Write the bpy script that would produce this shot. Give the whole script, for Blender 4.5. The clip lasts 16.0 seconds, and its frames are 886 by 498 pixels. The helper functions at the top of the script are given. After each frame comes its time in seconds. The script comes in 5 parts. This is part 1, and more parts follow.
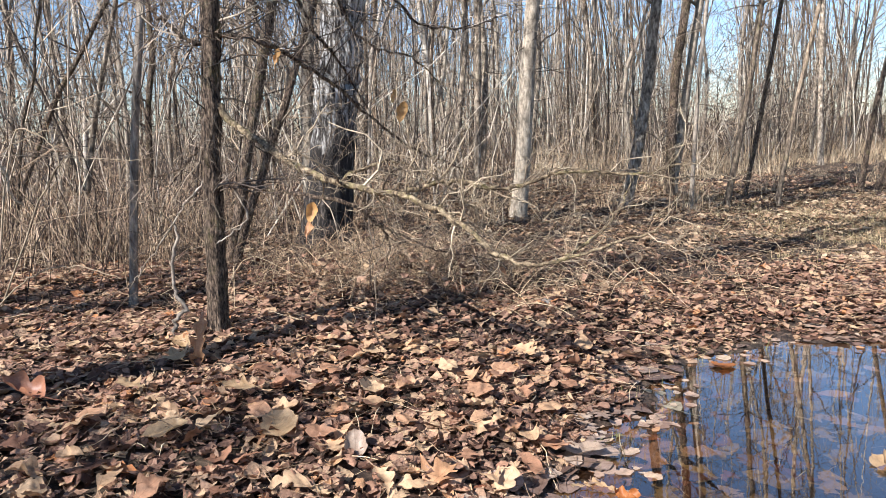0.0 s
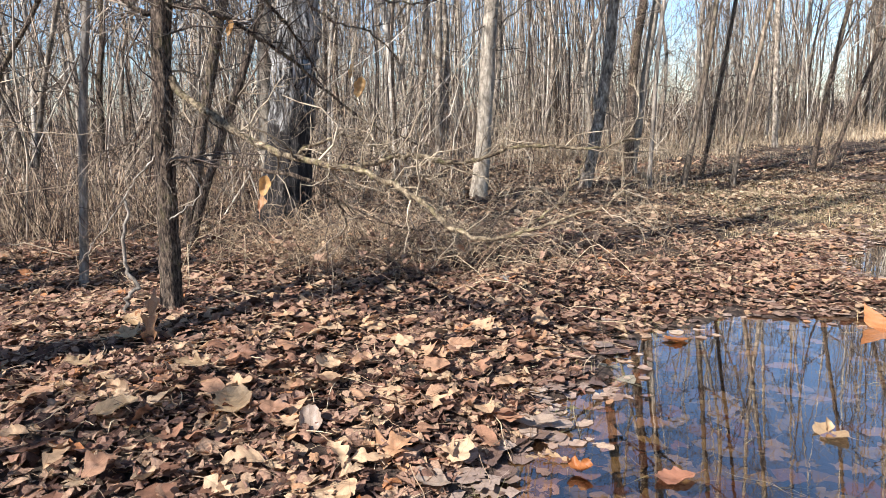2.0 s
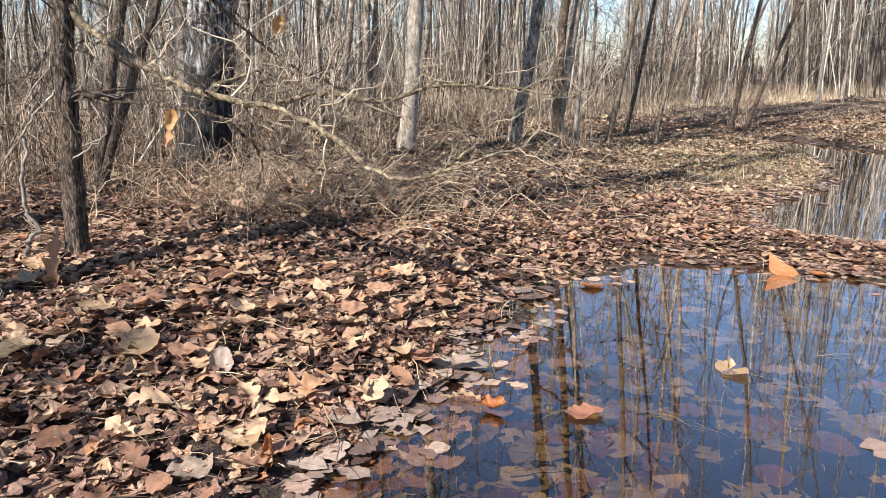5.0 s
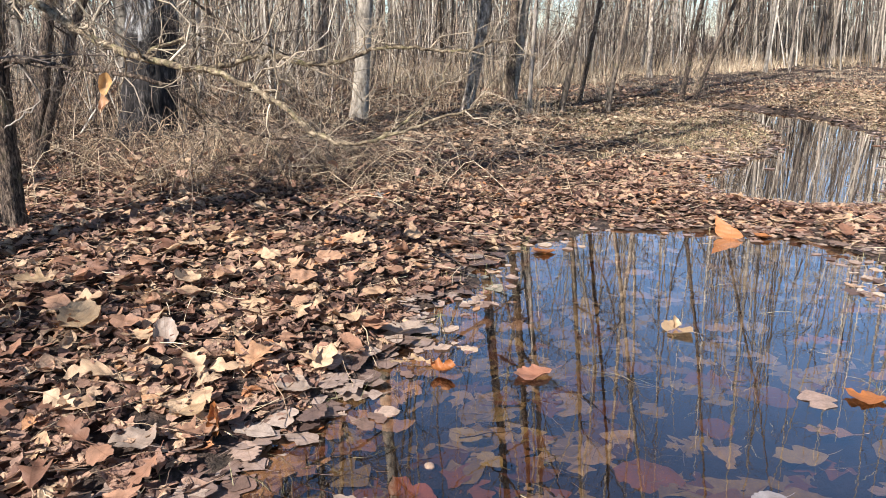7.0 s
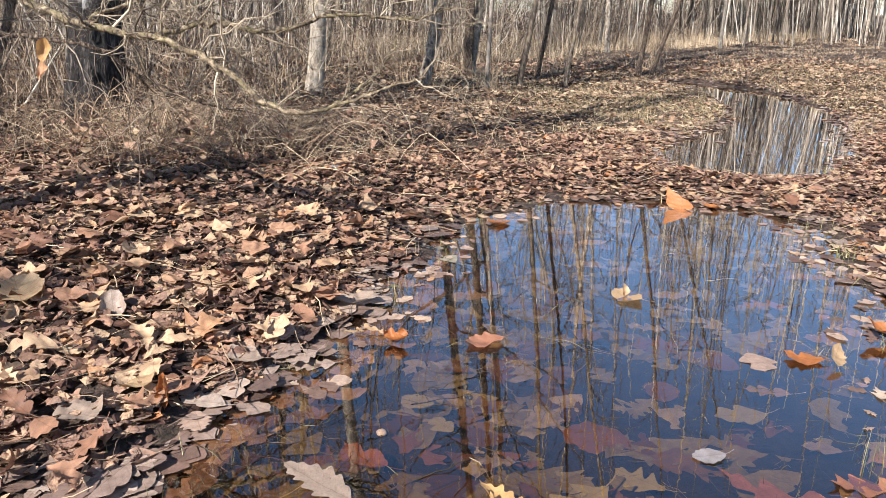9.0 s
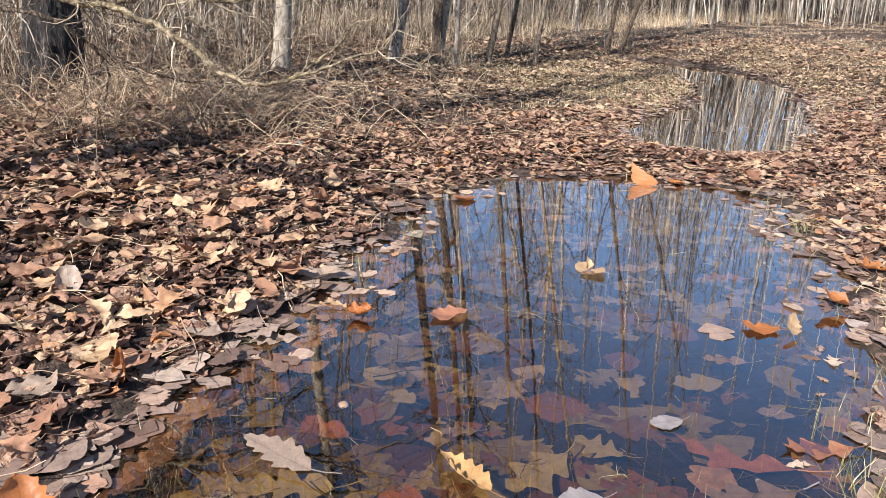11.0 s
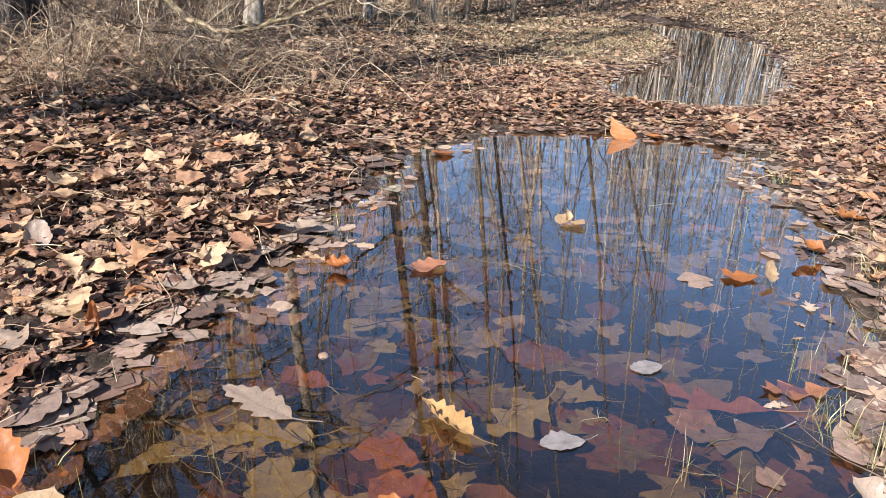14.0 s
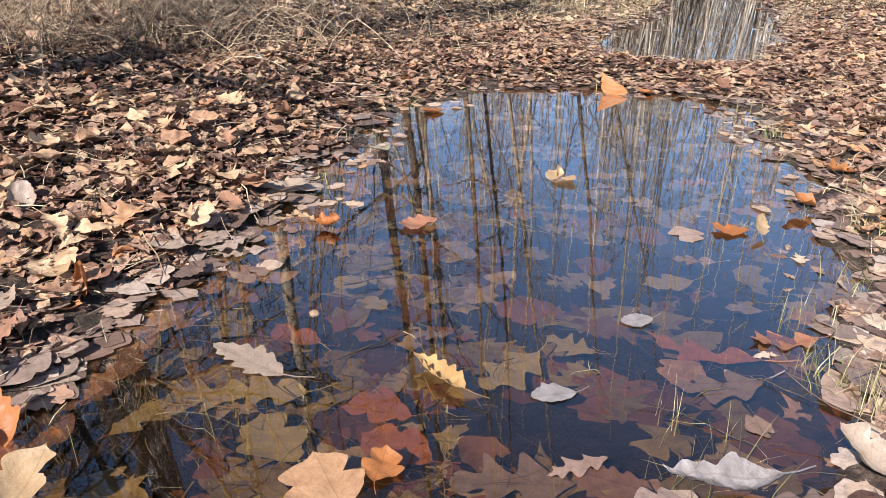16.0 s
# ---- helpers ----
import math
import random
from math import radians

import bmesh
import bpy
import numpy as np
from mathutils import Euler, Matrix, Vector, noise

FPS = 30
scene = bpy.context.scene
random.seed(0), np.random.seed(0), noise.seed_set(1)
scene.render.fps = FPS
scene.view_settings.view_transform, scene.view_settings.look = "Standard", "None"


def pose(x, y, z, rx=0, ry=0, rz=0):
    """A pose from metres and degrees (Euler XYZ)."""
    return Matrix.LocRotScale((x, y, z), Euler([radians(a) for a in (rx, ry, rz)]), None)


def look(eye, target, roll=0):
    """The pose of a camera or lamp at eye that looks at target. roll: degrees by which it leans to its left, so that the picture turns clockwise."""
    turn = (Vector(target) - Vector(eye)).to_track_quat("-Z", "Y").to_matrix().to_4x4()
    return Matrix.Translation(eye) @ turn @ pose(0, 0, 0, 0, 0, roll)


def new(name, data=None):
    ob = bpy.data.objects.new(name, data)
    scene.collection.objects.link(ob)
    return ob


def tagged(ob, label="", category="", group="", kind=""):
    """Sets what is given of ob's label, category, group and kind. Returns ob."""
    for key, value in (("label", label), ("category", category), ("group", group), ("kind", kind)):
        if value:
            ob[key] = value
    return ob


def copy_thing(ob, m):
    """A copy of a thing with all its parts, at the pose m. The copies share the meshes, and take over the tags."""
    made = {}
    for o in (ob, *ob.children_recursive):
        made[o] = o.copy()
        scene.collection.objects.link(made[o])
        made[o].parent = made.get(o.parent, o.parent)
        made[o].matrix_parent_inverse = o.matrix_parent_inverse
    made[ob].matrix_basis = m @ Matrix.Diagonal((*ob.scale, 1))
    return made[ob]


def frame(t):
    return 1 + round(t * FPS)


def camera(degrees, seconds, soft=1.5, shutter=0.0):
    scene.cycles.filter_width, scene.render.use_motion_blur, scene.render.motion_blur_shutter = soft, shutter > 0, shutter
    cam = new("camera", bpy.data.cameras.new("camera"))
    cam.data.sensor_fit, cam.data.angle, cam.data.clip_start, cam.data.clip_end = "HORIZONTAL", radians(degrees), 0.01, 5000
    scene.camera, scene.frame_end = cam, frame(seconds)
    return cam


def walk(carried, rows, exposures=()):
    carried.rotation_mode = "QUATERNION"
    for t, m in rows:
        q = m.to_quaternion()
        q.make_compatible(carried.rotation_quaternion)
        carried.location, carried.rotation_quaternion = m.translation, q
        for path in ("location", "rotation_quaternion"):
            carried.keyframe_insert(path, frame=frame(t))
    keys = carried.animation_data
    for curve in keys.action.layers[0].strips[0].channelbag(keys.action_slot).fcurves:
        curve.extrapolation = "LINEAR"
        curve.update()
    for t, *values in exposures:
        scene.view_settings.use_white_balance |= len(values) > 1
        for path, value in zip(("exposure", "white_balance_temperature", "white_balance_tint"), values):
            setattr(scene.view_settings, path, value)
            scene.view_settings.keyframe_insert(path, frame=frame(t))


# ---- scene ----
cam = camera(63.0, 16.0, soft=0.8)
# seconds, eye, yaw, pitch, roll
PATH = [
    (0, 0.0000, -0.0000, 0.9999, -0.00, -9.48, -2.03),
    (0.5, 0.0086, 0.0023, 0.9903, -0.98, -9.82, -1.79),
    (1, 0.0146, 0.0047, 0.9832, -1.83, -10.29, -1.65),
    (1.5, 0.0199, 0.0038, 0.9802, -2.48, -10.67, -1.69),
    (2, 0.0224, 0.0031, 0.9764, -2.91, -11.02, -1.56),
    (2.5, 0.0281, 0.0019, 0.9699, -3.51, -11.42, -1.14),
    (3, 0.0401, 0.0036, 0.9600, -4.34, -12.03, -0.80),
    (3.5, 0.0479, 0.0093, 0.9483, -5.35, -12.80, -0.61),
    (4, 0.0544, 0.0101, 0.9377, -6.43, -13.48, -0.40),
    (6.5, 0.0850, 0.0142, 0.9007, -11.04, -15.81, 0.26),
    (7, 0.0958, 0.0118, 0.8951, -11.82, -16.53, 0.06),
    (7.5, 0.1027, 0.0057, 0.8928, -12.56, -17.17, 0.28),
    (8, 0.1026, 0.0046, 0.8874, -13.33, -17.78, 0.57),
    (8.5, 0.1100, -0.0013, 0.8822, -14.18, -18.12, 0.60),
    (9, 0.1184, -0.0036, 0.8789, -15.04, -18.40, 0.63),
    (9.5, 0.1252, -0.0102, 0.8798, -15.76, -18.71, 0.82),
    (10, 0.1321, -0.0101, 0.8726, -16.49, -19.04, 1.08),
    (12.5, 0.1458, -0.0171, 0.8452, -18.08, -20.93, 0.93),
    (13, 0.1443, -0.0122, 0.8398, -18.13, -21.19, 0.81),
    (13.5, 0.1425, -0.0087, 0.8310, -18.64, -21.87, 1.02),
    (14, 0.1424, -0.0053, 0.8191, -19.30, -22.73, 1.24),
    (14.5, 0.1465, -0.0033, 0.8151, -19.55, -23.76, 1.08),
    (15, 0.1436, -0.0032, 0.8115, -19.60, -24.57, 1.04),
    (15.5, 0.1407, -0.0021, 0.8067, -19.91, -25.21, 1.16),
    (16, 0.1466, -0.0019, 0.8012, -20.11, -25.71, 0.89),
]
walk(cam, [(t, pose(x, y, z, 90 + pitch, 0, yaw) @ pose(0, 0, 0, 0, 0, roll)) for t, x, y, z, yaw, pitch, roll in PATH],
     exposures=[(0.0, 1.24, 6080, 10)])

# ---- sky and sun ----
SUN_TO = Vector((-0.788, -0.616, 0.0)).normalized()
SUN_EL = radians(40)
sun = new("sun", bpy.data.lights.new("sun", "SUN"))
sun.data.energy, sun.data.angle, sun.data.color = 5.0, radians(0.6), (1.0, 0.965, 0.925)
sun_way = Vector((SUN_TO.x * math.cos(SUN_EL), SUN_TO.y * math.cos(SUN_EL), math.sin(SUN_EL)))
sun.matrix_world = look(sun_way * 60, (0, 0, 0))
world = bpy.data.worlds.new("sky")
scene.world = world
world.use_nodes = True
wn, wl = world.node_tree.nodes, world.node_tree.links
wn.clear()
w_out, w_bg, w_sky = wn.new("ShaderNodeOutputWorld"), wn.new("ShaderNodeBackground"), wn.new("ShaderNodeTexSky")
w_sky.sky_type, w_sky.sun_disc = "NISHITA", False
w_sky.sun_elevation, w_sky.sun_rotation = SUN_EL, math.atan2(SUN_TO.x, SUN_TO.y)
w_sky.air_density, w_sky.dust_density, w_sky.ozone_density = 0.95, 0.2, 4.0
w_bg.inputs["Strength"].default_value = 0.088
w_co, w_map, w_noise, w_ramp, w_mix = (wn.new("ShaderNodeTexCoord"), wn.new("ShaderNodeMapping"), wn.new("ShaderNodeTexNoise"),
                                      wn.new("ShaderNodeValToRGB"), wn.new("ShaderNodeMix"))
w_mix.data_type = "RGBA"
w_map.inputs["Scale"].default_value = (1.0, 1.0, 2.6)
w_noise.inputs["Scale"].default_value, w_noise.inputs["Detail"].default_value = 1.7, 6
w_ramp.color_ramp.elements[0].position, w_ramp.color_ramp.elements[1].position = 0.52, 0.80
w_mix.inputs["B"].default_value = (6.0, 6.6, 7.6, 1)
w_sep, w_low, w_mul = wn.new("ShaderNodeSeparateXYZ"), wn.new("ShaderNodeMapRange"), wn.new("ShaderNodeMath")
w_low.inputs["From Min"].default_value, w_low.inputs["From Max"].default_value = 0.05, 0.42
w_low.inputs["To Min"].default_value, w_low.inputs["To Max"].default_value = 0.28, 0.06
w_mul.operation = "MULTIPLY"
for a, b in ((w_co.outputs["Generated"], w_map.inputs["Vector"]), (w_map.outputs["Vector"], w_noise.inputs["Vector"]),
             (w_noise.outputs["Fac"], w_ramp.inputs["Fac"]), (w_co.outputs["Generated"], w_sep.inputs[0]), (w_sep.outputs["Z"], w_low.inputs["Value"]), (w_ramp.outputs["Color"], w_mul.inputs[0]),
             (w_low.outputs["Result"], w_mul.inputs[1]), (w_mul.outputs[0], w_mix.inputs["Factor"]),
             (w_sky.outputs["Color"], w_mix.inputs["A"]), (w_mix.outputs["Result"], w_bg.inputs["Color"]),
             (w_bg.outputs["Background"], w_out.inputs["Surface"])):
    wl.new(a, b)

# ---- lie of the land: water level is z = 0 ----
NEAR_POOL = [(-0.50, 0.55), (-0.42, 1.08), (-0.28, 1.24), (-0.16, 1.34), (0.09, 1.54), (0.25, 1.79), (0.44, 2.02), (0.75, 2.58), (1.05, 2.95),
             (1.47, 3.10), (1.92, 3.06), (2.30, 2.82), (2.40, 2.42), (2.17, 1.98), (1.95, 1.60), (1.68, 1.25), (1.47, 0.99),
             (1.25, 0.78), (0.97, 0.60), (0.68, 0.55), (0.40, 0.36)]
FAR_POOL = [(2.50, 3.72), (2.66, 4.16), (3.05, 4.48), (3.94, 5.19), (4.52, 6.00), (5.02, 7.10), (5.15, 8.30), (5.75, 8.60),
            (5.90, 7.60), (5.80, 6.81), (5.46, 5.86), (4.72, 4.76), (3.97, 3.92), (3.40, 3.42), (2.91, 3.32), (2.62, 3.46)]


def waves(x, y, scale, seed, octaves=3):
    """Smooth random relief between about -1 and 1."""
    r = np.random.RandomState(seed)
    out, amp = 0.0, 1.0
    for o in range(octaves):
        for k in range(5):
            a, p = r.uniform(0, 6.283), r.uniform(0, 6.283)
            f = 6.283 / scale * 2.0 ** o * r.uniform(0.7, 1.4)
            out = out + amp * 0.36 * np.sin((x * math.cos(a) + y * math.sin(a)) * f + p)
        amp *= 0.5
    return out


def shore(x, y, outline):
    """Distance from a pool's edge: minus inside."""
    p = np.array(outline, float)
    q = np.roll(p, -1, 0)
    best, inside = np.full(np.shape(x), 1e9), np.zeros(np.shape(x), bool)
    for (ax, ay), (bx, by) in zip(p, q):
        dx, dy = bx - ax, by - ay
        t = np.clip(((x - ax) * dx + (y - ay) * dy) / (dx * dx + dy * dy), 0, 1)
        best = np.minimum(best, np.hypot(x - ax - t * dx, y - ay - t * dy))
        inside ^= ((ay > y) != (by > y)) & (x < ax + (y - ay) * dx / (by - ay + 1e-12))
    return np.where(inside, -best, best)


def pool_distance(x, y):
    d = np.minimum(shore(x, y, NEAR_POOL), shore(x, y, FAR_POOL))
    return d + 0.045 * waves(x, y, 0.55, 3) * np.clip(1.5 - np.abs(d), 0.2, 1)


def height(x, y):
    """Height of the bare ground."""
    x, y = np.asarray(x, float), np.asarray(y, float)
    d = pool_distance(x, y)
    left = 1 / (1 + np.exp((x - 0.25 * y - 0.3) * 2.5))
    bank = 0.08 + 0.12 * left
    far = np.clip(np.hypot(x, y) - 7, 0, 60)
    land = 0.004 + bank * (1 - np.exp(-np.clip(d, 0, 99) / 0.9)) + 0.012 * far * np.exp(-far / 40)
    land = land + (0.016 * waves(x, y, 0.9, 5) + 0.02 * waves(x, y, 2.6, 6)) * np.clip(d * 2, 0, 1)
    bed = -0.004 - 0.075 * (1 - np.exp(np.clip(d, -9, 0) / 0.3))
    return np.where(d > 0, land, bed)


# strips without leaves: width, line; the second is mud at the far puddle's head
BARE_LINES = ((0.12, [(1.25, 4.25), (1.7, 4.3), (2.2, 4.7), (2.8, 5.2), (3.4, 5.5), (3.9, 5.8)]), (0.09, [(5.3, 8.9), (5.9, 8.3)]))


def bare(x, y):
    """Where leaves are left out and the soil shows: 1 along the lines, 0 elsewhere."""
    best = np.full(np.shape(x), 9.0)
    for wide, line in BARE_LINES:
        for (ax, ay), (bx, by) in zip(line, line[1:]):
            dx, dy = bx - ax, by - ay
            t = np.clip(((x - ax) * dx + (y - ay) * dy) / (dx * dx + dy * dy), 0, 1)
            best = np.minimum(best, np.hypot(x - ax - t * dx, y - ay - t * dy) / wide)
    return np.clip(1.25 - best + 0.5 * waves(x, y, 0.4, 14), 0, 1)


# ---- materials ----
def material(name, build):
    m = bpy.data.materials.new(name)
    m.use_nodes = True
    n, l = m.node_tree.nodes, m.node_tree.links
    n.clear()
    out = n.new("ShaderNodeOutputMaterial")
    l.new(build(n, l), out.inputs["Surface"])
    return m


def ramp(n, l, fac, stops):
    r = n.new("ShaderNodeValToRGB")
    e = r.color_ramp.elements
    while len(e) < len(stops):
        e.new(0.5)
    for k, (p, c) in enumerate(stops):
        e[k].position, e[k].color = p, (*c, 1)
    l.new(fac, r.inputs["Fac"])
    return r.outputs["Color"]


def grain(n, l, scale, detail=6, stretch=(1, 1, 1), rough=0.6, distort=0.0):
    co, mp, no = n.new("ShaderNodeTexCoord"), n.new("ShaderNodeMapping"), n.new("ShaderNodeTexNoise")
    mp.inputs["Scale"].default_value = stretch
    l.new(co.outputs["Object"], mp.inputs["Vector"])
    l.new(mp.outputs["Vector"], no.inputs["Vector"])
    no.inputs["Scale"].default_value, no.inputs["Detail"].default_value = scale, detail
    no.inputs["Roughness"].default_value, no.inputs["Distortion"].default_value = rough, distort
    return no.outputs["Fac"]


def blend(n, l, fac, a, b, mode="MIX"):
    x = n.new("ShaderNodeMix")
    x.data_type, x.blend_type = "RGBA", mode
    for value, sock in ((fac, x.inputs["Factor"]), (a, x.inputs["A"]), (b, x.inputs["B"])):
        if isinstance(value, (int, float)):
            sock.default_value = value
        elif isinstance(value, tuple):
            sock.default_value = (*value, 1)
        else:
            l.new(value, sock)
    return x.outputs["Result"]


def bump(n, l, fac, depth, strength=1.0):
    b = n.new("ShaderNodeBump")
    b.inputs["Distance"].default_value, b.inputs["Strength"].default_value = depth, strength
    l.new(fac, b.inputs["Height"])
    return b.outputs["Normal"]


def surface(n, l, colour, rough, normal=None, specular=0.4):
    p = n.new("ShaderNodeBsdfPrincipled")
    l.new(colour, p.inputs["Base Color"])
    if isinstance(rough, float):
        p.inputs["Roughness"].default_value = rough
    else:
        l.new(rough, p.inputs["Roughness"])
    p.inputs["Specular IOR Level"].default_value = specular
    if normal is not None:
        l.new(normal, p.inputs["Normal"])
    return p.outputs["BSDF"]


def per_island(n):
    return n.new("ShaderNodeNewGeometry").outputs["Random Per Island"]


def per_object(n):
    return n.new("ShaderNodeObjectInfo").outputs["Random"]


def veins(n, l):
    """Midrib and side ribs of a leaf that lies along its own y."""
    co, sep = n.new("ShaderNodeTexCoord"), n.new("ShaderNodeSeparateXYZ")
    l.new(co.outputs["Object"], sep.inputs[0])

    def do(op, a, b=None):
        m = n.new("ShaderNodeMath")
        m.operation = op
        for value, sock in ((a, m.inputs[0]), (b, m.inputs[1])):
            if isinstance(value, (int, float)):
                sock.default_value = value
            elif value is not None:
                l.new(value, sock)
        return m.outputs[0]
    off = do("ABSOLUTE", sep.outputs["X"])
    rib = do("LESS_THAN", off, 0.0013)
    wave = do("PINGPONG", do("ADD", do("SUBTRACT", sep.outputs["Y"], do("MULTIPLY", off, 0.9)), do("MULTIPLY", grain(n, l, 30, 2), 0.012)), 0.0085)
    return do("MAXIMUM", rib, do("MULTIPLY", do("LESS_THAN", wave, 0.0007), 0.7))


def leaf_material(name, stops, which, rough=0.55, thin=0.22, dark=(0.07, 0.045, 0.03), spec=0.35, fold_depth=0.009):
    """Dry leaf: a tone of its own, blotches, veins as fine relief, and light that comes through."""
    single = which is per_object
    def build(n, l):
        tone = ramp(n, l, which(n), stops)
        tone = blend(n, l, ramp(n, l, grain(n, l, 38, 5), [(0.42, (0, 0, 0)), (0.75, (0.6, 0.6, 0.6))]), tone, dark)
        tone = blend(n, l, 0.5, tone, ramp(n, l, grain(n, l, 160, 3), [(0.3, (0.62, 0.6, 0.58)), (0.7, (1.25, 1.22, 1.18))]), "MULTIPLY")
        fold = n.new("ShaderNodeMath")
        fold.operation = "ADD"
        l.new(grain(n, l, 34, 3, distort=1.2), fold.inputs[0])
        l.new(grain(n, l, 120, 4, distort=0.6), fold.inputs[1])
        nor = bump(n, l, fold.outputs[0], 0.0014 if single else fold_depth, 0.75)
        if single:
            tone = blend(n, l, 0.4, tone, ramp(n, l, veins(n, l), [(0.0, (1, 1, 1)), (1.0, (0.55, 0.48, 0.42))]), "MULTIPLY")
        s = surface(n, l, tone, rough, nor, spec)
        t = n.new("ShaderNodeBsdfTranslucent")
        l.new(tone, t.inputs["Color"])
        mix = n.new("ShaderNodeMixShader")
        mix.inputs["Fac"].default_value = thin
        l.new(s, mix.inputs[1])
        l.new(t.outputs["BSDF"], mix.inputs[2])
        return mix.outputs["Shader"]
    return material(name, build)


LITTER = [(0.0, (0.050, 0.027, 0.020)), (0.16, (0.14, 0.070, 0.047)), (0.33, (0.29, 0.165, 0.112)), (0.46, (0.41, 0.25, 0.168)), (0.56, (0.35, 0.18, 0.112)),
          (0.70, (0.49, 0.305, 0.195)), (0.84, (0.54, 0.355, 0.215)), (0.95, (0.58, 0.395, 0.23)), (1.0, (0.52, 0.21, 0.08))]
TOP_LEAVES = [(0.0, (0.16, 0.075, 0.045)), (0.2, (0.33, 0.165, 0.095)), (0.4, (0.45, 0.25, 0.145)), (0.6, (0.51, 0.32, 0.18)), (0.8, (0.54, 0.35, 0.20)), (0.93, (0.58, 0.40, 0.24)), (1.0, (0.52, 0.22, 0.09))]
leaf_litter_mat = leaf_material("dry_leaf_litter", LITTER, per_island, 0.6, spec=0.18)
old_litter_mat = leaf_material("old_leaf_litter", [(0, (0.06, 0.033, 0.021)), (0.25, (0.17, 0.095, 0.058)), (0.5, (0.34, 0.205, 0.125)), (0.78, (0.52, 0.35, 0.215)), (1, (0.70, 0.53, 0.34))], per_island, 0.65, spec=0.15)
leaf_piece_mat = leaf_material("dry_leaf", TOP_LEAVES, per_object, 0.6, spec=0.2)
leaf_wet_mat = leaf_material("wet_leaf", [(0, (0.08, 0.05, 0.04)), (0.3, (0.18, 0.115, 0.085)), (0.6, (0.31, 0.22, 0.165)), (0.85, (0.46, 0.35, 0.27)),
                                          (1, (0.24, 0.10, 0.06))], per_island, 0.22, 0.1, spec=0.5, fold_depth=0.002)
flat_litter_mat = leaf_material("damp_flat_leaf", [(0, (0.12, 0.07, 0.052)), (0.25, (0.28, 0.175, 0.125)), (0.55, (0.46, 0.31, 0.22)), (0.85, (0.62, 0.46, 0.32)), (1, (0.50, 0.24, 0.10))], per_island, 0.45, fold_depth=0.002)
leaf_sunk_mat = leaf_material("sunken_leaf", [(0, (0.05, 0.022, 0.012)), (0.3, (0.17, 0.075, 0.04)), (0.45, (0.12, 0.095, 0.045)), (0.75, (0.235, 0.205, 0.10)),
                                              (1, (0.30, 0.25, 0.18))], per_island, 0.6, 0.1, fold_depth=0.002)
leaf_sodden_mat = leaf_material("sodden_leaf", [(0, (0.13, 0.080, 0.060)), (0.35, (0.26, 0.175, 0.135)), (0.65, (0.35, 0.25, 0.185)), (0.9, (0.46, 0.35, 0.265)), (1, (0.35, 0.155, 0.08))], per_object, 0.2, 0.1, spec=0.5)
leaf_float_mat = leaf_material("floating_leaf", [(0, (0.15, 0.085, 0.06)), (0.4, (0.30, 0.185, 0.135)), (0.8, (0.44, 0.31, 0.225)), (1, (0.42, 0.20, 0.09))],
                               per_island, 0.3, 0.15, fold_depth=0.002)
leaf_orange_mat = leaf_material("orange_leaf", [(0, (0.37, 0.125, 0.034)), (1, (0.43, 0.17, 0.055))], per_object, 0.5, 0.3, (0.30, 0.12, 0.045))
leaf_rust_mat = leaf_material("rust_tan_leaf", [(0, (0.45, 0.235, 0.115)), (1, (0.50, 0.285, 0.15))], per_object, 0.5, 0.3, (0.26, 0.11, 0.05))
leaf_tan_mat = leaf_material("tan_leaf", [(0, (0.43, 0.285, 0.155)), (1, (0.49, 0.34, 0.19))], per_object, 0.5, 0.3, (0.32, 0.18, 0.08))
leaf_gold_mat = leaf_material("golden_leaf", [(0, (0.52, 0.30, 0.115)), (1, (0.56, 0.34, 0.14))], per_object, 0.5, 0.3, (0.40, 0.18, 0.06))
leaf_pale_mat = leaf_material("pale_leaf", [(0, (0.30, 0.22, 0.16)), (1, (0.35, 0.265, 0.195))], per_object, 0.45, 0.2, (0.28, 0.18, 0.12))
leaf_copper_mat = leaf_material("copper_leaf", [(0, (0.29, 0.12, 0.065)), (1, (0.37, 0.175, 0.10))], per_object, 0.45, 0.2, (0.15, 0.05, 0.03))
leaf_grey_mat = leaf_material("grey_wet_leaf", [(0, (0.20, 0.17, 0.155)), (1, (0.28, 0.24, 0.22))], per_object, 0.3, 0.1)
leaf_olive_mat = leaf_material("olive_sunken_leaf", [(0, (0.27, 0.245, 0.125)), (1, (0.33, 0.30, 0.16))], per_object, 0.5, 0.1, (0.17, 0.14, 0.07))


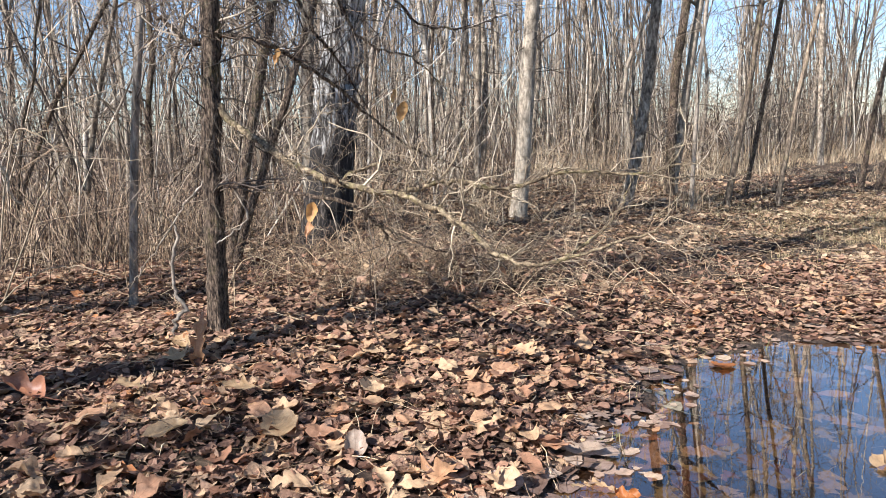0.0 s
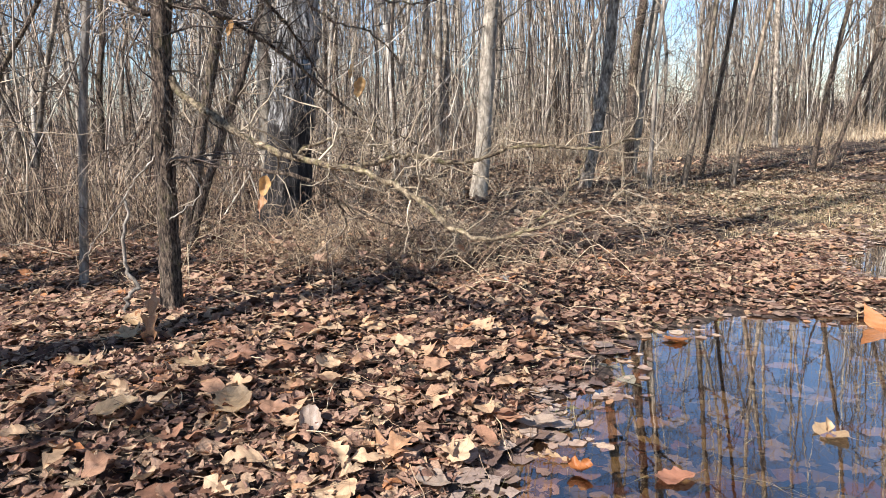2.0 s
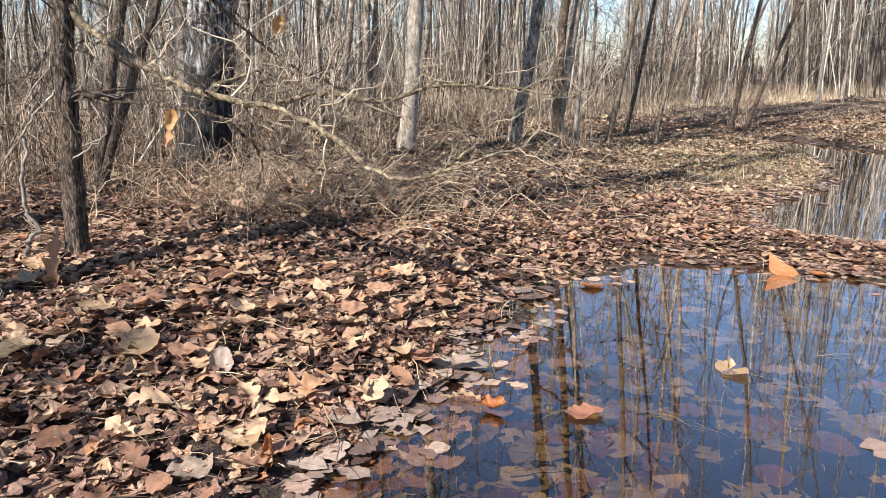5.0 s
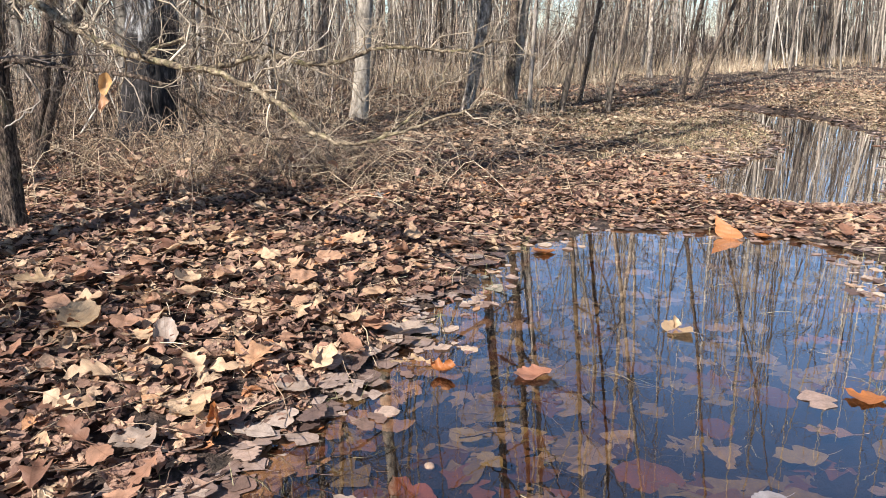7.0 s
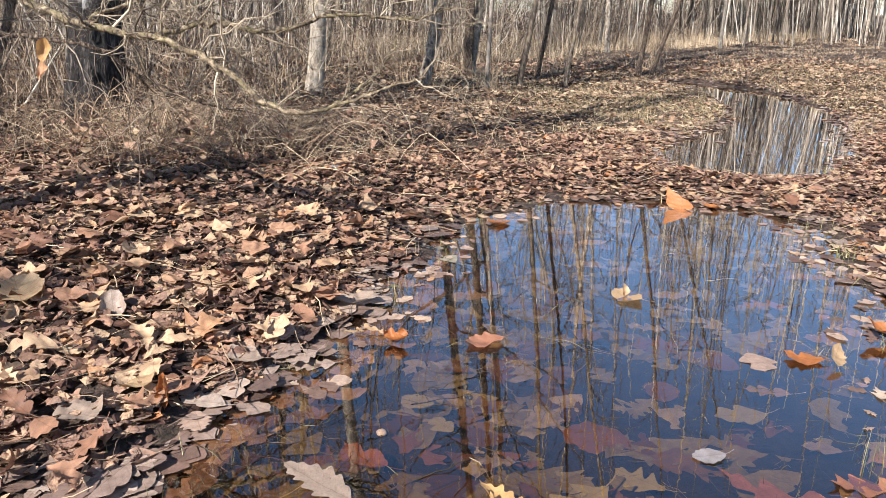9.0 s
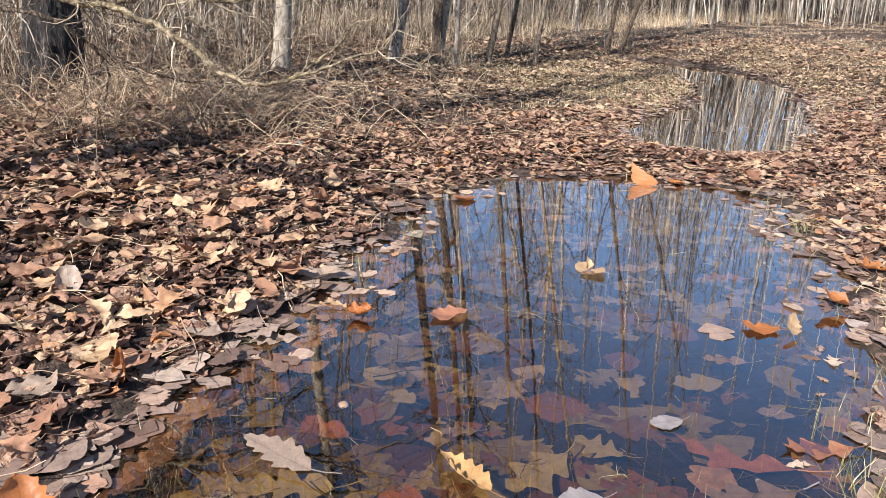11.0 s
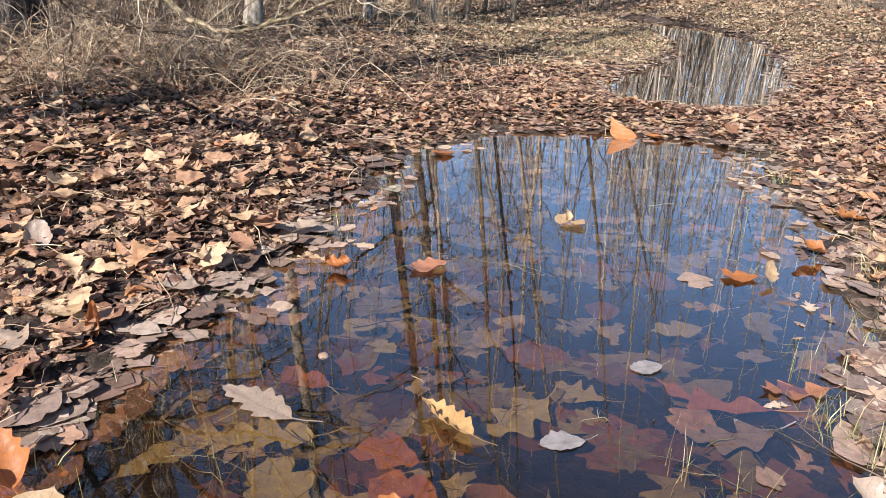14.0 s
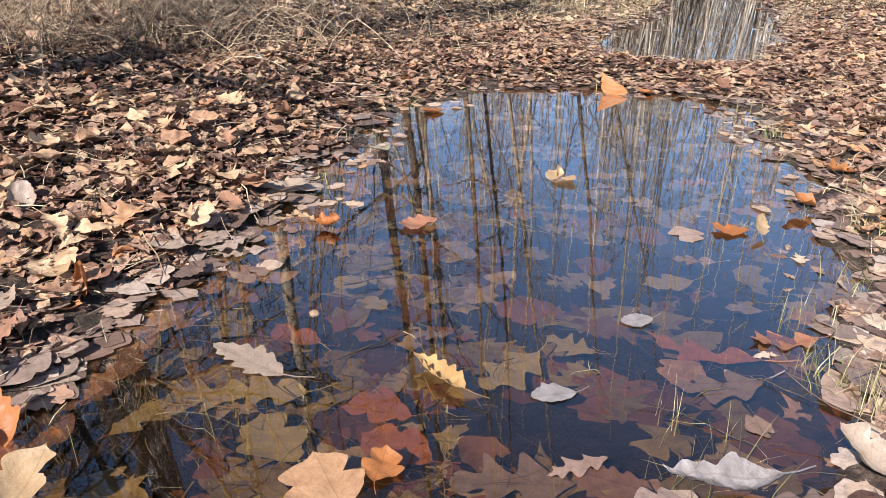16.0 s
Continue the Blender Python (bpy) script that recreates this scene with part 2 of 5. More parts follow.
def soil(n, l):
    a, b, c = grain(n, l, 1.3, 8), grain(n, l, 22, 8, rough=0.7), grain(n, l, 95, 5)
    tone = ramp(n, l, b, [(0.30, (0.014, 0.010, 0.008)), (0.46, (0.045, 0.030, 0.022)), (0.58, (0.12, 0.078, 0.055)), (0.75, (0.28, 0.19, 0.13))])
    straw = ramp(n, l, c, [(0.3, (0.10, 0.075, 0.045)), (0.7, (0.36, 0.27, 0.16))])
    tone = blend(n, l, ramp(n, l, a, [(0.5, (0, 0, 0)), (0.72, (0.35, 0.35, 0.35))]), tone, straw)
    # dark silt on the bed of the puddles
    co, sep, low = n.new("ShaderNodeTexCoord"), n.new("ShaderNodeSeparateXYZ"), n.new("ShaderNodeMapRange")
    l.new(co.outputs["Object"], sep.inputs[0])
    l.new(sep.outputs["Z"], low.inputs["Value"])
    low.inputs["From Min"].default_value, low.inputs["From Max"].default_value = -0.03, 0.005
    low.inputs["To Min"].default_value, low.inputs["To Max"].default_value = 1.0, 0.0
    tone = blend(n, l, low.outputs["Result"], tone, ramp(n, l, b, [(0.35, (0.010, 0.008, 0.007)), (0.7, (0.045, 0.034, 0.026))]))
    return surface(n, l, tone, 0.9, bump(n, l, b, 0.06), 0.2)


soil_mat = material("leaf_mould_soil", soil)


def water(n, l):
    clear, gloss, mix, facing = n.new("ShaderNodeBsdfTransparent"), n.new("ShaderNodeBsdfGlossy"), n.new("ShaderNodeMixShader"), n.new("ShaderNodeLayerWeight")
    power, shine = n.new("ShaderNodeMath"), n.new("ShaderNodeMapRange")
    clear.inputs["Color"].default_value = (0.74, 0.585, 0.44, 1)
    gloss.inputs["Roughness"].default_value = 0.012
    gloss.inputs["Color"].default_value = (1.0, 0.97, 0.94, 1)
    facing.inputs["Blend"].default_value = 0.5
    power.operation, power.inputs[1].default_value = "POWER", 2.45
    shine.inputs["To Min"].default_value, shine.inputs["To Max"].default_value = 0.03, 1.18
    l.new(facing.outputs["Facing"], power.inputs[0])
    l.new(power.outputs[0], shine.inputs["Value"])
    nor = bump(n, l, grain(n, l, 7, 3), 0.0010, 0.22)
    l.new(nor, gloss.inputs["Normal"])
    l.new(shine.outputs["Result"], mix.inputs["Fac"])
    l.new(clear.outputs["BSDF"], mix.inputs[1])
    l.new(gloss.outputs["BSDF"], mix.inputs[2])
    return mix.outputs["Shader"]


water_mat = material("still_water", water)


def bark_material(name, light, mid, dark, scale, cut=(0.35, 0.5, 0.65), depth=0.012, stretch=(1, 1, 0.16), moss=0.0, bands=0.0, fleckle=0.9):
    def build(n, l):
        ridge = grain(n, l, scale, 8, stretch, 0.7, 0.4)
        tone = ramp(n, l, ridge, [(cut[0], dark), (cut[1], mid), (cut[2], light)])
        if bands:
            ring = grain(n, l, 9, 6, (1.6, 1.6, 9.0), 0.7)
            tone = blend(n, l, ramp(n, l, ring, [(0.55, (0, 0, 0)), (0.64, (bands, bands, bands))]), tone, (0.09, 0.075, 0.065))
        if moss:
            spot = grain(n, l, 16, 6, (1, 1, 0.7), 0.7)
            tone = blend(n, l, ramp(n, l, spot, [(0.52, (0, 0, 0)), (0.68, (moss, moss, moss))]), tone, (0.27, 0.25, 0.09))
        fleck = ramp(n, l, grain(n, l, 26, 8, (1, 1, 0.45), 0.75, 0.5), [(0.34, (0.30, 0.28, 0.27)), (0.48, (0.85, 0.83, 0.8)), (0.62, (1.35, 1.33, 1.3))])
        tone = blend(n, l, fleckle, tone, fleck, "MULTIPLY")
        tint = ramp(n, l, per_object(n), [(0, (0.78, 0.75, 0.72)), (1, (1.12, 1.08, 1.03))])
        tone = blend(n, l, 1.0, tone, tint, "MULTIPLY")
        return surface(n, l, tone, 0.85, bump(n, l, ridge, depth), 0.25)
    return material(name, build)


bark_dark_mat = bark_material("dark_ridged_bark", (0.40, 0.30, 0.22), (0.165, 0.118, 0.086), (0.03, 0.022, 0.017), 130, (0.40, 0.50, 0.62), depth=0.04, stretch=(1, 1, 0.26), moss=0.35)
bark_grey_mat = bark_material("grey_smooth_bark", (0.42, 0.37, 0.31), (0.27, 0.23, 0.19), (0.10, 0.083, 0.068), 40, depth=0.006, moss=0.1)
bark_pale_mat = bark_material("pale_poplar_bark", (0.45, 0.395, 0.32), (0.30, 0.255, 0.20), (0.10, 0.082, 0.063), 30, (0.3, 0.47, 0.64), 0.008, (1, 1, 0.35), bands=0.55)
bark_mottled_mat = bark_material("mottled_grey_bark", (0.50, 0.435, 0.355), (0.235, 0.19, 0.148), (0.045, 0.035, 0.027), 34, (0.36, 0.49, 0.62), 0.012, (1, 1, 0.4), moss=0.15, bands=0.4, fleckle=1.0)
bark_brown_mat = bark_material("brown_grey_bark", (0.36, 0.29, 0.215), (0.19, 0.145, 0.105), (0.05, 0.038, 0.028), 38, (0.36, 0.49, 0.62), 0.01, (1, 1, 0.4), moss=0.3)
bark_birch_mat = bark_material("white_birch_bark", (0.47, 0.43, 0.375), (0.34, 0.30, 0.255), (0.15, 0.13, 0.11), 20, (0.26, 0.42, 0.6), 0.004, (1, 1, 0.6), bands=0.8)
bark_limb_mat = bark_material("lichened_limb_bark", (0.42, 0.335, 0.22), (0.22, 0.165, 0.105), (0.045, 0.032, 0.022), 90, (0.38, 0.49, 0.6), depth=0.02, stretch=(0.6, 0.6, 0.6), moss=0.6, fleckle=1.0)


def big_bark(n, l):
    """Silver bark above, black and furrowed towards the root."""
    ridge = grain(n, l, 44, 9, (1, 1, 0.16), 0.75, 0.5)
    patch = grain(n, l, 9, 7, (1, 1, 0.5), 0.7)
    pale = ramp(n, l, ridge, [(0.42, (0.025, 0.021, 0.018)), (0.48, (0.13, 0.113, 0.098)), (0.53, (0.38, 0.35, 0.315)), (0.60, (0.66, 0.625, 0.58))])
    old = ramp(n, l, ridge, [(0.40, (0.015, 0.013, 0.012)), (0.54, (0.045, 0.037, 0.032)), (0.66, (0.20, 0.165, 0.14))])
    co, sep, add, mul = n.new("ShaderNodeTexCoord"), n.new("ShaderNodeSeparateXYZ"), n.new("ShaderNodeMath"), n.new("ShaderNodeMath")
    l.new(co.outputs["Object"], sep.inputs[0])
    mul.operation, mul.inputs[1].default_value = "MULTIPLY", 0.46
    l.new(sep.outputs["Z"], mul.inputs[0])
    l.new(mul.outputs[0], add.inputs[0])
    l.new(patch, add.inputs[1])
    tone = blend(n, l, ramp(n, l, add.outputs[0], [(0.83, (0, 0, 0)), (1.03, (1, 1, 1))]), old, pale)
    return surface(n, l, tone, 0.85, bump(n, l, ridge, 0.03), 0.2)


bark_big_mat = material("furrowed_old_bark", big_bark)


def stem_material(name, stops, rough=0.7):
    def build(n, l):
        tone = ramp(n, l, per_island(n), stops)
        tone = blend(n, l, 0.6, tone, ramp(n, l, grain(n, l, 60, 3), [(0.3, (0.6, 0.58, 0.55)), (0.7, (1.2, 1.18, 1.15))]), "MULTIPLY")
        tone = blend(n, l, 0.8, tone, ramp(n, l, grain(n, l, 7, 6, rough=0.7), [(0.36, (0.4, 0.37, 0.34)), (0.62, (1.3, 1.27, 1.22))]), "MULTIPLY")
        return surface(n, l, tone, rough, None, 0.3)
    return material(name, build)


twig_mat = stem_material("bare_twigs", [(0, (0.04, 0.029, 0.022)), (0.5, (0.15, 0.112, 0.082)), (0.8, (0.32, 0.25, 0.18)), (1, (0.50, 0.41, 0.31))])
limb_twig_mat = stem_material("pale_limb_twigs", [(0, (0.10, 0.072, 0.048)), (0.5, (0.29, 0.225, 0.15)), (1, (0.52, 0.42, 0.295))])
sapling_mat = stem_material("sapling_stems", [(0, (0.022, 0.016, 0.012)), (0.42, (0.10, 0.07, 0.05)), (0.55, (0.37, 0.29, 0.21)), (0.8, (0.60, 0.51, 0.40)), (1, (0.74, 0.67, 0.56))])
pole_mat = stem_material("pale_pole_bark", [(0, (0.06, 0.047, 0.037)), (0.45, (0.17, 0.135, 0.104)), (0.75, (0.36, 0.305, 0.24)), (1, (0.60, 0.535, 0.445))])
far_brush_mat = stem_material("far_brush", [(0, (0.035, 0.026, 0.02)), (0.5, (0.10, 0.075, 0.057)), (0.8, (0.24, 0.185, 0.14)), (1, (0.46, 0.39, 0.31))])
brush_mat = stem_material("brown_brush", [(0, (0.03, 0.02, 0.014)), (0.35, (0.16, 0.10, 0.064)), (0.65, (0.46, 0.325, 0.205)), (1, (0.76, 0.60, 0.42))])
thicket_twig_mat = stem_material("brown_thicket_twigs", [(0, (0.022, 0.014, 0.01)), (0.45, (0.10, 0.062, 0.042)), (0.66, (0.43, 0.305, 0.20)), (1, (0.74, 0.59, 0.42))])
straw_mat = stem_material("dead_stems", [(0, (0.05, 0.034, 0.024)), (0.35, (0.18, 0.112, 0.07)), (0.65, (0.42, 0.295, 0.18)), (1, (0.70, 0.55, 0.36))], 0.6)
grass_mat = stem_material("dry_grass", [(0, (0.18, 0.122, 0.075)), (0.35, (0.44, 0.32, 0.20)), (0.8, (0.66, 0.51, 0.335)), (1, (0.76, 0.63, 0.45))], 0.6)
bank_grass_mat = stem_material("olive_straw_grass", [(0, (0.13, 0.10, 0.045)), (0.35, (0.30, 0.235, 0.115)), (0.7, (0.48, 0.38, 0.21)), (1, (0.66, 0.53, 0.33))], 0.6)
sprout_mat = stem_material("sparse_green_grass", [(0, (0.10, 0.11, 0.035)), (0.5, (0.22, 0.21, 0.07)), (0.8, (0.38, 0.33, 0.15)), (1, (0.55, 0.46, 0.26))], 0.55)
drowned_mat = stem_material("drowned_stems", [(0, (0.04, 0.028, 0.014)), (0.5, (0.11, 0.085, 0.035)), (0.85, (0.20, 0.16, 0.075)), (1, (0.38, 0.31, 0.18))], 0.5)
stone_mat = material("pebble_stone", lambda n, l: surface(n, l, ramp(n, l, grain(n, l, 40, 5), [(0.3, (0.15, 0.13, 0.11)), (0.7, (0.30, 0.265, 0.225))]), 0.7))
pale_stone_mat = material("white_pebble", lambda n, l: surface(n, l, ramp(n, l, grain(n, l, 60, 4), [(0.3, (0.55, 0.55, 0.56)), (0.7, (0.75, 0.75, 0.76))]), 0.5))


# ---- geometry helpers ----
class Geo:
    """Gathers vertices and quads, for one mesh."""

    def __init__(self):
        self.v, self.f, self.n = [], [], 0

    def add(self, v, f):
        self.v.append(np.asarray(v, np.float32).reshape(-1, 3))
        self.f.append(np.asarray(f, np.int64).reshape(-1, 4) + self.n)
        self.n += len(self.v[-1])
        return self

    def many(self, v, f, places):
        """Copies of one small mesh: places is (turns k x 3 x 3, spots k x 3)."""
        turns, spots = places
        k, n = len(spots), len(v)
        all_v = np.einsum("kij,nj->kni", turns, v) + spots[:, None]
        self.add(all_v, (np.asarray(f)[None] + (np.arange(k) * n)[:, None, None]))
        return self

    def mesh(self, name, mat, smooth=True):
        me = bpy.data.meshes.new(name)
        v, f = np.concatenate(self.v), np.concatenate(self.f)
        me.vertices.add(len(v))
        me.vertices.foreach_set("co", v.ravel())
        me.loops.add(f.size)
        me.loops.foreach_set("vertex_index", f.ravel().astype(np.int32))
        me.polygons.add(len(f))
        me.polygons.foreach_set("loop_start", np.arange(0, f.size, 4, dtype=np.int32))
        me.polygons.foreach_set("use_smooth", np.full(len(f), smooth))
        me.update(calc_edges=True)
        me.validate()
        me.materials.append(mat)
        return me


def part(name, me, parent=None, label=""):
    ob = new(name, me)
    ob.parent = parent
    return tagged(ob, label)


def tube(geo, pts, radii, sides=5, ridge=0.0, seed=0):
    """A tapered round stem along a bent line; its ends are drawn to a point or closed flat."""
    p, r = np.asarray(pts, float), np.asarray(radii, float)
    d = np.gradient(p, axis=0)
    d /= np.linalg.norm(d, axis=1, keepdims=True) + 1e-9
    ref = np.array([0.0, 1.0, 0.1]) if abs(d[:, 1]).mean() < 0.8 else np.array([1.0, 0.0, 0.1])
    a = np.cross(d, ref)
    a /= np.linalg.norm(a, axis=1, keepdims=True) + 1e-9
    b = np.cross(d, a)
    ang = np.arange(sides) * 6.28319 / sides
    wide = np.ones((len(p), sides))
    if ridge:
        k = np.random.RandomState(seed).normal(0, ridge, (len(p), sides))
        wide += np.random.RandomState(seed + 1).normal(0, ridge, (1, sides)) + 0.5 * k
    ring = p[:, None] + (r[:, None] * wide)[:, :, None] * (np.cos(ang)[None, :, None] * a[:, None] + np.sin(ang)[None, :, None] * b[:, None])
    i, j = np.meshgrid(np.arange(len(p) - 1), np.arange(sides), indexing="ij")
    q = np.stack([i * sides + j, i * sides + (j + 1) % sides, (i + 1) * sides + (j + 1) % sides, (i + 1) * sides + j], -1)
    return geo.add(ring, q)


def bent(pts, n):
    """A smooth line of n points through a few."""
    p = np.asarray(pts, float)
    s = np.linspace(0, len(p) - 1, n)
    k = np.clip(s.astype(int), 0, len(p) - 2)
    t = (s - k)[:, None]
    p0, p1, p2, p3 = p[np.maximum(k - 1, 0)], p[k], p[k + 1], p[np.minimum(k + 2, len(p) - 1)]
    return 0.5 * (2 * p1 + (p2 - p0) * t + (2 * p0 - 5 * p1 + 4 * p2 - p3) * t ** 2 + (3 * p1 - p0 - 3 * p2 + p3) * t ** 3)


def wander(r, start, way, length, n, wobble, up=0.0):
    """A crooked twig line."""
    way = np.asarray(way, float) / (np.linalg.norm(way) + 1e-9)
    pts = [np.asarray(start, float)]
    for _ in range(n):
        way = way + r.normal(0, wobble, 3) + (0, 0, up)
        way /= np.linalg.norm(way)
        pts.append(pts[-1] + way * length / n)
    return np.array(pts)


def wanders(r, start, way, length, n, wobble, up=0.0):
    """Many crooked twig lines at once."""
    way = way / (np.linalg.norm(way, axis=1, keepdims=True) + 1e-9)
    pts = [start]
    for _ in range(n):
        way = way + r.normal(0, wobble, way.shape) + np.array([0, 0, up])
        way = way / np.linalg.norm(way, axis=1, keepdims=True)
        pts.append(pts[-1] + way * (length / n)[:, None])
    return np.stack(pts, 1)


def sticks(geo, pts, thick, end, sides=3):
    """Many tapered stems at once: pts is k x n x 3, thick their foot radius, end the part of it left at the tip."""
    k, n, _ = pts.shape
    d = np.gradient(pts, axis=1)
    d /= np.linalg.norm(d, axis=2, keepdims=True) + 1e-9
    a = np.cross(d, np.array([0.15, 1.0, 0.1]))
    a /= np.linalg.norm(a, axis=2, keepdims=True) + 1e-9
    b = np.cross(d, a)
    ang = np.arange(sides) * 6.28319 / sides
    rad = thick[:, None] * np.linspace(1, end, n)[None]
    v = pts[:, :, None] + rad[:, :, None, None] * (np.cos(ang)[:, None] * a[:, :, None] + np.sin(ang)[:, None] * b[:, :, None])
    i, j = np.meshgrid(np.arange(n - 1), np.arange(sides), indexing="ij")
    q = np.stack([i * sides + j, i * sides + (j + 1) % sides, (i + 1) * sides + (j + 1) % sides, (i + 1) * sides + j], -1).reshape(-1, 4)
    return geo.add(v, q[None] + (np.arange(k) * n * sides)[:, None, None])


def sprays(geo, r, lines, thick, per, size, wobble=0.28, rise=0.5, spread_out=0.8, joints=3):
    """Side twigs off many stems: per of them each, size a range of the stem's length."""
    k, n, _ = lines.shape
    who = np.repeat(np.arange(k), per)
    at = r.randint(1, n, len(who))
    long = np.linalg.norm(lines[:, -1] - lines[:, 0], axis=1)[who] * r.uniform(*size, len(who))
    way = r.normal(0, spread_out, (len(who), 3)) + np.array([0, 0, rise])
    twigs = wanders(r, lines[who, at], way, long, joints, wobble)
    sticks(geo, twigs, np.maximum(thick[who] * 0.5, 0.0009), 0.35)
    return twigs, np.maximum(thick[who] * 0.5, 0.0009)


def turns(r, k, tilt, flip=True):
    """Random turns: any heading, a tilt of some radians, some upside down."""
    head, ax, ti = r.uniform(0, 6.2832, k), r.uniform(0, 6.2832, k), np.abs(r.normal(0, tilt, k))
    c, s = np.cos(head), np.sin(head)
    z = np.zeros(k)
    spin = np.stack([np.stack([c, -s, z], -1), np.stack([s, c, z], -1), np.stack([z, z, z + 1], -1)], 1)
    u = np.stack([np.cos(ax), np.sin(ax), z], -1)
    ct, st = np.cos(ti)[:, None, None], np.sin(ti)[:, None, None]
    cross = np.zeros((k, 3, 3))
    cross[:, 0, 2], cross[:, 1, 2], cross[:, 2, 0], cross[:, 2, 1] = u[:, 1], -u[:, 0], -u[:, 1], u[:, 0]
    lean = ct * np.eye(3) + st * cross + (1 - ct) * u[:, :, None] * u[:, None, :]
    out = lean @ spin
    if flip:
        side = np.where(r.rand(k) < 0.4, -1.0, 1.0)
        out[:, :, 0] *= side[:, None]
        out[:, :, 2] *= side[:, None]
    return out


def leaf_shape(r, kind, length, width, rows=10, cols=4, curl=0.3, bend=0.2, crumple=0.02, stalk=True):
    """One dry leaf, its stalk at -y: outline by kind, rolled across, bent along, its rim drawn up here and there, and crumpled."""
    s = np.linspace(0, 1, rows + 1)
    body = np.sin(np.pi * s ** 0.70) ** 0.7
    if kind == "oak":
        beat = r.uniform(2.9, 3.9)
        ph, sway = r.uniform(1.6, 3.6), r.uniform(0, 6)
        lobes, other = [0.62 + 0.34 * np.cos(2 * np.pi * beat * (s + 0.03 * np.sin(9 * s + sway)) + ph + r.normal(0, 0.35)) * np.interp(s, np.linspace(0, 1, 5), r.uniform(0.7, 1.1, 5)) for _ in range(2)]
    elif kind == "maple":
        lobes = 0.55 + 0.45 * np.abs(np.cos(np.pi * 2.3 * s + r.uniform(0.6, 1.6))) ** 0.8
    elif kind == "star":
        tooth = r.uniform(-0.03, 0.03, 3)
        body = np.minimum(1, s * 12) * np.minimum(1, (1 - s) * 5)
        lobes = np.maximum.reduce([0.26 + 0 * s, 1.0 - np.abs(s - 0.34 + tooth[0]) * 4.6, 0.66 - np.abs(s - 0.66 + tooth[1]) * 4.2, 0.6 - np.abs(s - 0.12 + tooth[2]) * 5])
    elif kind == "toothed":
        lobes = 0.84 + 0.16 * np.cos(2 * np.pi * 5.5 * s + r.uniform(0, 6))
    elif kind == "sail":
        body, lobes = np.minimum(1, s * 12) * (1 - s) ** 0.9, 1.0
    elif kind == "wedge":
        body, lobes = np.minimum(1, s * 9) * (1 - s) ** 0.8, 1.0
    else:
        lobes = 1 + 0.05 * np.cos(9 * np.pi * s + r.uniform(0, 6))
    w = np.maximum(body * lobes, 0.015)
    u = np.linspace(-1, 1, cols + 1)
    knots = np.linspace(0, 1, 9)
    ragged = 1 + np.stack([np.interp(s, knots, r.normal(0, 0.09, 9)), np.interp(s, knots, r.normal(0, 0.09, 9))], 1) + r.normal(0, 0.012, (rows + 1, 2))
    if kind == "oak":
        ragged[:, 1] *= other / lobes
    side = np.where(u[None] < 0, ragged[:, :1], ragged[:, 1:])
    # a lop-sided leaf, the midrib swung to one side
    swing = r.normal(0, 0.08) * length * np.sin(np.pi * s)
    x = u[None] * w[:, None] * side * width / 2 * np.where(u[None] < 0, r.uniform(0.75, 1.05), 1.0)
    y = (s[:, None] - 0.5) * length + np.abs(u)[None] ** 1.5 * (0.3 if kind == "star" else 0.16) * length * (w[:, None] - 0.3)
    a, p, f = r.uniform(0, 6.28, 8), r.uniform(0, 6.28, 8), r.uniform(70, 340, 8)
    rough = sum(np.sin((x * np.cos(a[k]) + y * np.sin(a[k])) * f[k] + p[k]) * 110 / f[k] for k in range(8)) / 3
    # how far each flank rolls changes along the leaf
    roll = 1 + 0.9 * np.sin(s * r.uniform(2, 7) + r.uniform(0, 6))[:, None] * np.where(u[None] < 0, r.uniform(-0.3, 1), r.uniform(-0.3, 1))
    ang = np.abs(u)[None] ** 1.3 * curl * 2.6 * roll * w[:, None]
    half = np.abs(x)
    z = half * np.sin(np.clip(ang, -2.2, 2.2)) * 0.9 + crumple * rough
    x = np.sign(x) * half * np.cos(np.clip(ang, -2.2, 2.2) * 0.75) + swing[:, None]
    t = (s[:, None] - 0.5) * bend * 2.2
    y2 = np.where(np.abs(t) > 1e-4, y * np.cos(t), y)
    z = z + np.abs(y) * np.sin(np.abs(t)) * np.sign(bend) - 0.1 * abs(bend) * length
    if kind == "sail":
        x = x - s[:, None] * width * 0.48
    v = np.stack([x, y2, z], -1).reshape(-1, 3)
    i, j = np.meshgrid(np.arange(rows), np.arange(cols), indexing="ij")
    k = cols + 1
    q = np.stack([i * k + j, i * k + j + 1, (i + 1) * k + j + 1, (i + 1) * k + j], -1).reshape(-1, 4)
    if stalk:
        m = cols // 2
        t0 = v[m]
        line = np.array([t0, t0 + (0.05 * length, -0.18 * length, 0.01 * length), t0 + (0.13 * length, -0.36 * length, 0.03 * length)])
        wd = 0.010 * length
        n = len(v)
        v = np.concatenate([v, line + (wd, 0, 0), line - (wd, 0, 0)])
        q = np.concatenate([q, [(n, n + 1, n + 4, n + 3), (n + 1, n + 2, n + 5, n + 4)]])
    return v, q


def leaf_mesh(name, seed, kind, length, width, mat, **how):
    r = np.random.RandomState(seed)
    return Geo().add(*leaf_shape(r, kind, length, width, **how)).mesh(name, mat)

